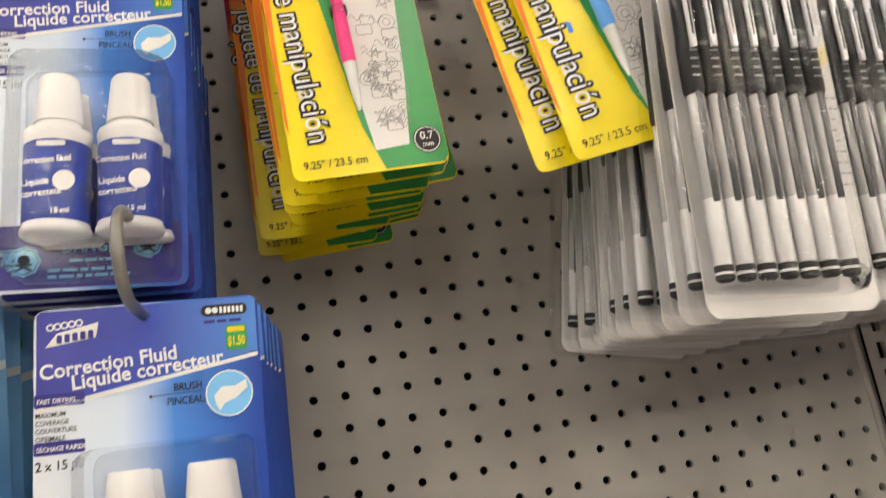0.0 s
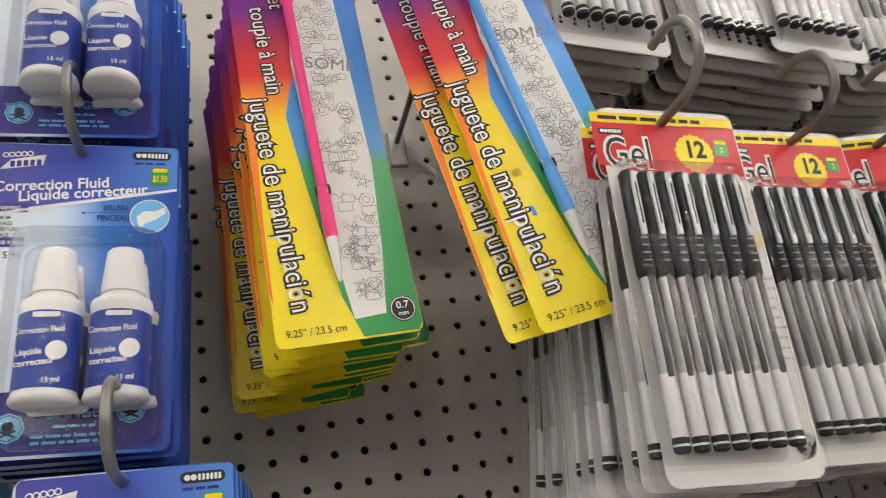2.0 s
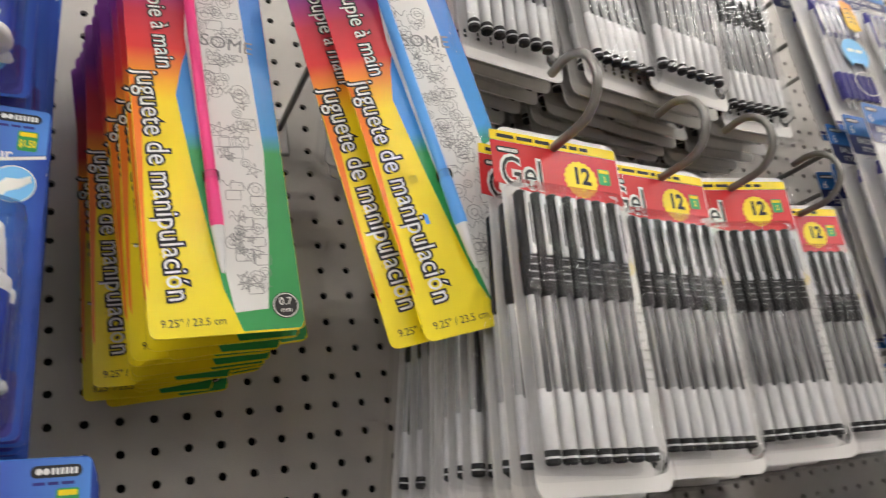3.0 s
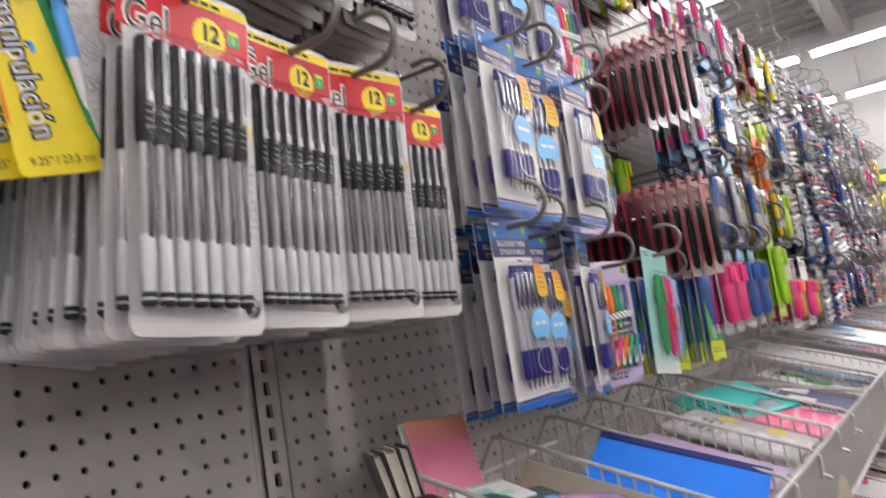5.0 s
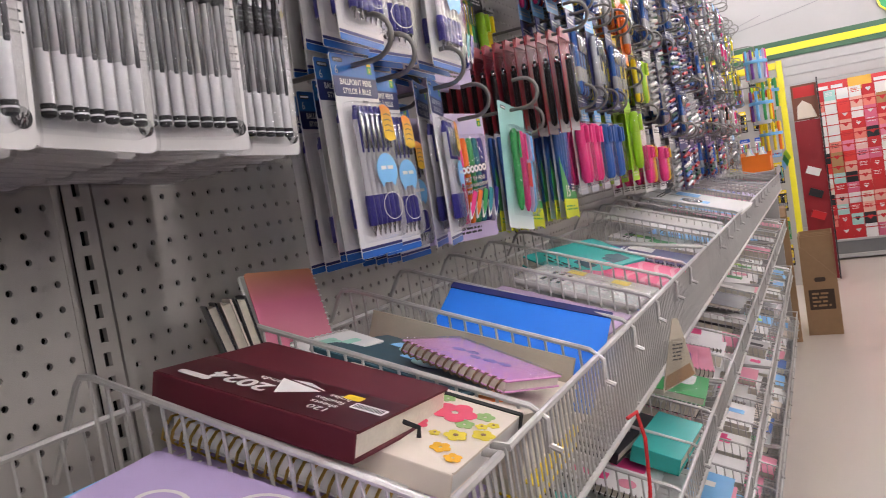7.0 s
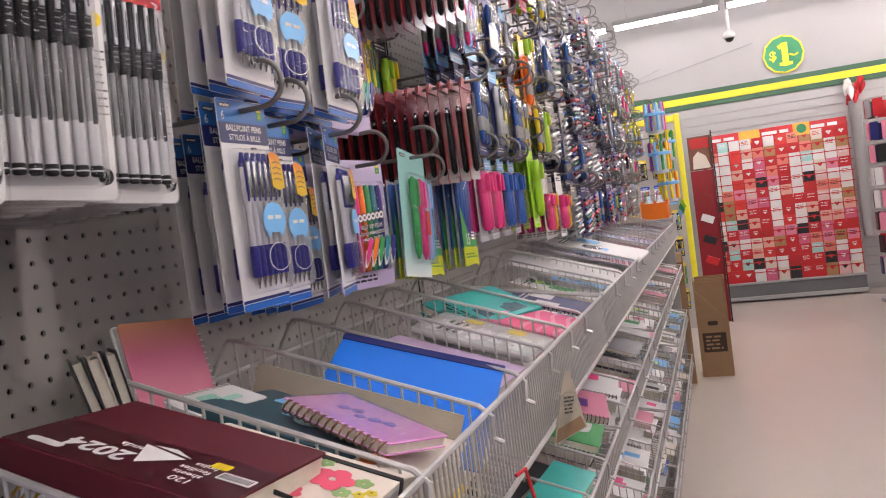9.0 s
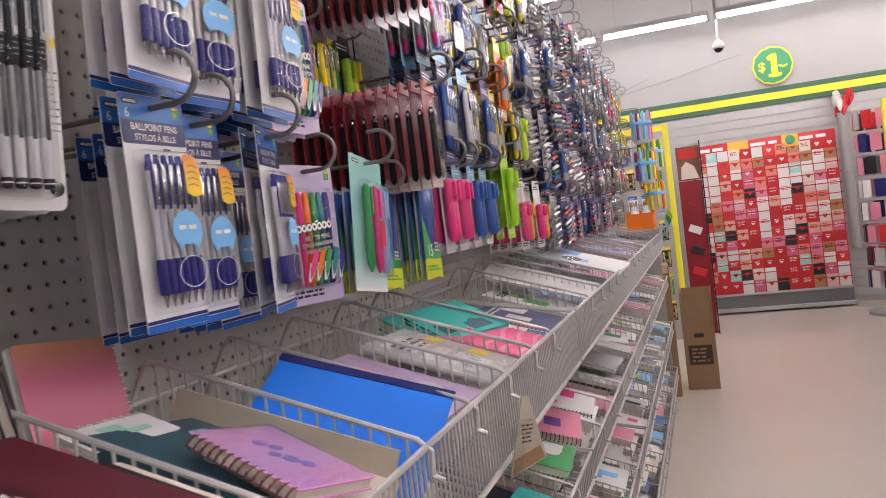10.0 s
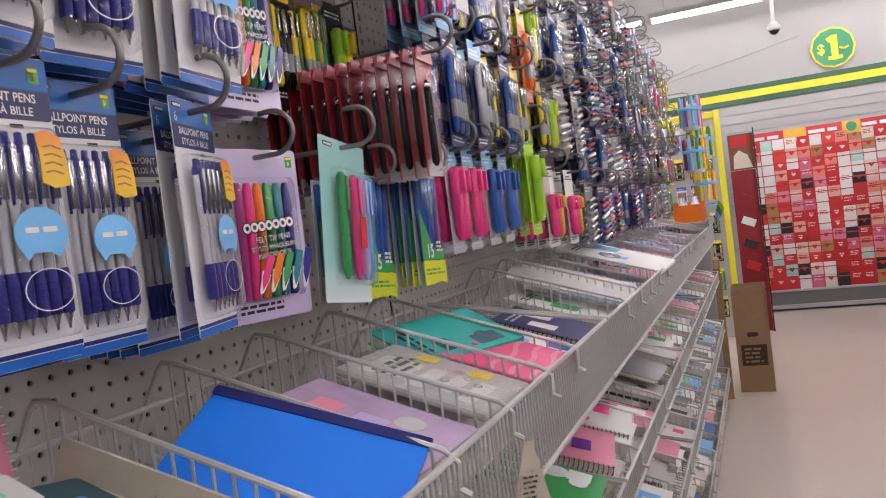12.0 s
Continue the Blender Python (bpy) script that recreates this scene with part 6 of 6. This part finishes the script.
for x in (-0.66, -0.12, 0.38):
    bars(hp, x, 1.64, 0.010, 0.28, 1, 0.02, 0.035)
part("header_print", hp, WHITE, rack)
for a, c in ((-0.36, -0.14), (0.20, 0.37)):
    part("header_card", Geo().at(pose(0, 0, 0.2, -5)).box(a, c, 0.006, 0.011, 1.585, 1.72), mat("gold header card", (0.75, 0.42, 0.05), 0.4), rack, "gold header card")
sg = Geo().at(pose(0, 0, 0.2, -5)).disc(0.285, 1.655, 0.05, 0.002, 0.005, 14)
part("price_disc", sg, SIGN_GREEN, rack)
part("side_panel", Geo().box(-W - 0.025, -W - 0.004, -0.02, 0.27, 0.02, 1.9), BLACKCARD, rack, "black side panel")
random.seed(5)
bases = [RED, RED, ROSE, colour("pale pink card", (0.74, 0.50, 0.48)), RED, CARD, CREAM, BLACKCARD, AQUA, WHITE, colour("scarlet card", (0.72, 0.05, 0.04)), colour("peach card", (0.75, 0.42, 0.34)), colour("kraft card", (0.42, 0.24, 0.10)), RED, colour("deep pink card", (0.66, 0.14, 0.24)), WHITE, REDBOARD, colour("salmon card", (0.78, 0.24, 0.18))]
variants = []
for bi, c in enumerate(bases):
    for v in range(2):
        g = Geo().box(-0.056, 0.056, -0.003, 0.0, 0.0, 0.15)
        d = Geo()
        if v == 0:
            d.disc(-0.012, 0.105, 0.013, -0.0036, -0.003, 10).disc(0.012, 0.105, 0.013, -0.0036, -0.003, 10).prism([(-0.024, 0.10), (0, 0.072), (0.024, 0.10)], -0.0036, -0.003)
        else:
            bars(d, -0.04, 0.12, -0.0035, 0.08, 3, 0.016, 0.008)
        variants.append(multi("card", [(g, c), (d, [WHITE, RED, RED, BLACKCARD, WHITE][(bi + v) % 5] if c is not RED else WHITE)]))
for r in range(14):
    for q in range(12):
        part("card", random.choice(variants), None, rack, m=pose(0, 0, 0.2, -5) @ pose(-0.665 + 0.121 * q + random.uniform(-0.002, 0.002), 0.022 - 0.002 * (r % 2), 0.02 + 0.112 * (13 - r) + (0 if r < 13 else -0.01), 6 + random.uniform(-1.5, 1.5)))
pocket = mesh("pocket_rail", Geo().at(pose(0, 0, 0.2, -5)).box(-W, W, 0.0, 0.004, 0.0, 0.010), REDBOARD)
for r in range(14):
    part("pocket_rail", pocket, REDBOARD, rack, m=pose(0, 0, 0.006 + 0.112 * r) if r else None)

# cardboard bin
t = thing("cardboard_bin", "brown cardboard floor bin with slanted cut top and sheets inside", "cardboard box", m=pose(5.24, -0.575, 0))
bx, bw = 0.30, 0.108
for y in (-bw, bw - 0.006):
    sgn = 1 if y > 0 else -1
    part("side_panel", Geo().at(pose(0, 0, 0, 0, 0, 90)).prism([(y, 0.0), (y + 0.006, 0.0), (y + 0.006, 0.70), (y, 0.70)], -bx, 0.0), BROWN, t)
part("front_panel", Geo().at(pose(0, 0, 0, 0, 0, -90)).prism([(-bw, 0), (bw, 0), (bw, 0.40), (-bw + 0.02, 0.62), (-bw, 0.62)], -0.004, 0.002), BROWN, t, "slanted front panel")
part("back_panel", Geo().box(bx - 0.006, bx, -bw + 0.007, bw - 0.007, 0, 0.70), BROWN, t)
part("floor_panel", Geo().box(0.004, bx - 0.007, -bw + 0.007, bw - 0.007, 0.004, 0.01), BROWN, t)
for i in range(9):
    part("sheet", Geo().box(0.012 + 0.031 * i, 0.018 + 0.031 * i, -bw + 0.010, bw - 0.010, 0.012, 0.69 - 0.004 * (i % 3)), BROWN, t)
pb = Geo().at(pose(0, 0, 0, 0, 0, -90))
pb.plate(-0.08, 0.08, 0.18, 0.32, -0.007, -0.0055, 0.004)
pb.plate(-0.035, 0.035, 0.375, 0.405, -0.007, -0.0055, 0.012)
part("dark_print", pb, mat("dark brown print", (0.05, 0.03, 0.02), 0.7), t, "dark printed panel")
pc = Geo().at(pose(0, 0, 0, 0, 0, -90))
for r in range(4):
    bars(pc, -0.06, 0.285 - 0.028 * r, -0.0085, 0.12, 1, 0.02, 0.014)
part("light_print", pc, BROWN, t)
t = thing("cardboard_carton", "tall plain brown cardboard carton beside the gondola", "cardboard box", m=pose(5.05, -0.30, 0, 0, 0, 4))
part("body", Geo().rbox(0, 0.28, -0.13, 0.13, 0.0, 0.92, 0.004), BROWN, t)
part("flap", Geo().at(pose(0.0, 0, 0.921, 0, -30)).box(-0.10, 0.0, -0.12, 0.12, 0, 0.004), BROWN, t)

# end shelf with tray and jars
t = thing("end_shelf", "short grey steel shelf at the gondola's end", "shelf", m=pose(4.32, 0, 1.21))
part("deck", Geo().rbox(0, 0.55, -0.43, -0.02, -0.02, 0.0, 0.004), STEEL, t)
part("front_lip", Geo().box(0, 0.55, -0.436, -0.431, -0.03, 0.012), STEEL, t)
t = thing("display_tray", "orange card display tray of small bottles on the shelf", "display tray", m=pose(4.5, -0.33, 1.211))
part("tray", Geo().prism([(-0.13, 0), (0.13, 0), (0.13, 0.12), (0.0, 0.075), (-0.13, 0.09)], -0.08, -0.077).box(-0.13, 0.13, 0.077, 0.08, 0, 0.12).box(-0.13, -0.127, -0.077, 0.077, 0, 0.1).box(0.127, 0.13, -0.077, 0.077, 0, 0.11).box(-0.127, 0.127, -0.077, 0.077, 0, 0.003), ORANGE, t)
for i in range(10):
    c = [WHITE, TEAL, WHITE, SKY, ROSE][i % 5]
    part("bottle", Geo().lathe([(0.02, 0.004), (0.022, 0.01), (0.022, 0.10), (0.008, 0.12), (0.007, 0.145)], 10, -0.10 + 0.05 * (i % 5), -0.035 + 0.07 * (i // 5)), c, t, smooth=True)


def pen_jar(x, y, z, cols):
    t = thing("marker_jar", "clear tub of coloured markers on a hook", "marker tub", "marker tubs at the gondola's end", m=pose(x, y, z))
    part("tub", Geo().lathe([(0.045, -0.17), (0.05, -0.165), (0.055, -0.02), (0.052, -0.018)], 14), FROST, t, smooth=True)
    for i in range(9):
        a = i * math.tau / 9
        part("marker", Geo().lathe([(0.009, -0.15), (0.009, 0.015), (0.006, 0.03)], 8, 0.058 * math.cos(a), 0.058 * math.sin(a)), cols[i % len(cols)], t, smooth=True)
    part("lid", Geo().lathe([(0.068, -0.055), (0.07, -0.05), (0.07, -0.04), (0.068, -0.035)], 16), SKY, t)
    part("hanger", Geo().tube([(0, 0, -0.03), (0, 0, 0.05), (0, 0.03, 0.06), (0, -y - 0.003, 0.06)], 0.004, 6), HOOK, t)
    return t


pen_jar(4.52, -0.39, 1.66, [SUN, ORANGE, RED, PURPLE, SKY, GREEN])
pen_jar(4.66, -0.38, 1.92, [SKY, LILAC, PINK, SKY, PURPLE])
pen_jar(4.80, -0.42, 1.74, [GREEN, SUN, GREEN, SUN])
pen_jar(4.80, -0.41, 1.47, [SUN, SUN, ORANGE, SUN])

# yellow end frame and the red tower behind it
t = thing("gondola_end", "yellow steel frame at the head of the next gondola", "frame", m=pose(7.0, -0.41, 0))
part("post", Geo().rbox(-0.02, 0.02, -0.05, 0.0, 0, 2.07, 0.006), YELLOW, t)
part("post", Geo().rbox(-0.03, 0.03, 0.66, 0.75, 0, 2.07, 0.006), YELLOW, t)
part("cross_bar", Geo().rbox(-0.018, 0.018, 0.002, 0.658, 2.0, 2.06, 0.006), YELLOW, t)
part("grid_panel", Geo().box(-0.004, 0.004, 0.002, 0.658, 0.05, 1.998), PEG, t, "grey back panel")
random.seed(17)
for r in range(7):
    for q in range(5):
        copy_thing(kinds[random.choice((6, 11, 9, 8, 11, 3))], facing(6.955, -0.33 + 0.125 * q, 1.92 - 0.25 * r, 0))
t = thing("display_tower", "narrow red card display tower with small books", "display stand", m=facing(7.5, -0.60, 0))
part("body", Geo().box(-0.11, 0.11, 0.0, 0.25, 0, 1.52), DARK_RED, t)
part("side_edge", Geo().box(0.112, 0.124, -0.05, 0.25, 0, 1.9), BLACKCARD, t, "black side edge")
part("header", Geo().box(-0.11, 0.11, 0.02, 0.03, 1.525, 1.86), mat("brown header print", (0.20, 0.08, 0.05), 0.5), t, "printed header card")
part("header_print", Geo().box(-0.09, 0.09, 0.012, 0.018, 1.74, 1.84), REDBOARD, t)
part("header_scene", Geo().prism([(-0.08, 1.54), (0.09, 1.54), (0.05, 1.66), (-0.02, 1.71), (-0.07, 1.66)], 0.012, 0.018), CREAM, t)
for i in range(6):
    part("shelf_stock", Geo().at(pose(0, -0.02, 0.2 + 0.21 * i, 0, 24)).box(-0.06, 0.06, 0, 0.018, -0.035, 0.035), [CREAM, ROSE, RED, BLACKCARD, CARD, DARK_RED][i], t)

# rack on the other side of the aisle's end
t = thing("hanging_rack", "grey wire spinner rack with small hanging packs", "rack", m=pose(8.0, -2.42, 0))
part("pole", Geo().tube([(0, 0, 0), (0, 0, 2.0)], 0.02, 8), STEEL, t, smooth=True)
part("foot", Geo().lathe([(0.30, 0.0), (0.30, 0.03), (0.05, 0.06)], 20), STEEL, t)
random.seed(9)
for k in range(8):
    z = 0.30 + 0.22 * k
    part("hoop", Geo().tube([(0.24 * math.cos(a * math.tau / 16), 0.24 * math.sin(a * math.tau / 16), z + 0.16) for a in range(17)], 0.005, 5), WIRE, t)
    for a in range(12):
        m = pose(0, 0, z, 0, 0, a * 30 + 15 * (k % 2)) @ pose(0, -0.26, 0)
        part("hanging_pack", Geo().plate(-0.05, 0.05, -0.03, 0.14, -0.006, 0.006, 0.006), random.choice((BLACKCARD, ROSE, CARD, SILVER, RED, GREYCARD, NAVY)), t, m=m)
t = thing("bouquet_bin", "white wall tube with red and white paper roses", "flower bin", m=pose(8.78, -2.20, 0))
part("tube", Geo().lathe([(0.05, 1.45), (0.06, 2.05), (0.065, 2.06)], 12), PAINT, t, smooth=True)
part("lower_tube", Geo().lathe([(0.05, 0.6), (0.05, 1.44)], 12), PAINT, t, smooth=True)
for i in range(11):
    a, r = i * 2.4, 0.02 + 0.008 * i
    part("rose", Geo().at(pose(r * math.cos(a), r * math.sin(a), 2.10 + 0.05 * (i % 4), random.uniform(-25, 25), random.uniform(-25, 25), 0)).lathe([(0.01, -0.08), (0.03, -0.02), (0.036, 0.02), (0.028, 0.05), (0.012, 0.055)], 8), RED if i % 3 else WHITE, t, smooth=True)
t = thing("gondola_end", "yellow steel frame of the opposite gondola", "frame", m=pose(7.6, -2.36, 0))
part("post", Geo().rbox(-0.03, 0.03, -0.06, 0.03, 0, 2.05, 0.006), YELLOW, t)
part("post", Geo().rbox(-0.03, 0.03, -0.95, -0.86, 0, 2.05, 0.006), YELLOW, t)
part("panel", Geo().box(-0.004, 0.004, -0.858, -0.062, 0.05, 2.03), SLAT, t, "pale back panel")
# a blank shelf label on one hook
t = thing("label_tag", "small white shelf label clipped to a hook", "label", m=pose(0.872, -0.342, 1.722, 0, 6, -8))
part("plate", Geo().plate(-0.018, 0.018, -0.035, 0.006, -0.001, 0.0, 0.002), WHITE, t)
part("clip", Geo().rbox(-0.006, 0.006, -0.003, 0.004, 0.004, 0.014, 0.001), CLEARPEN, t)
# bright paper tags hanging at the end of the baskets
t = thing("paper_tags", "green and blue paper tags hanging at the basket's end", "tags", m=pose(4.90, -0.44, 1.30))
for i, c in enumerate((LIME, GREEN, SKY, TEAL, MID_BLUE, SKY)):
    part("tag", Geo().at(pose(0.01 * i, -0.03 + 0.012 * i, -0.035 * i, 0, 35 + 14 * (i % 3), 40 - 9 * i)).plate(-0.022, 0.022, -0.07, 0.0, -0.0008, 0.0008, 0.006), c, t)
part("cord", Geo().tube([(0, 0, 0.0), (0, 0.02, 0.03), (-0.01, 0.05, 0.055), (-0.02, 0.43, 0.06)], 0.002, 5), HOOK, t)
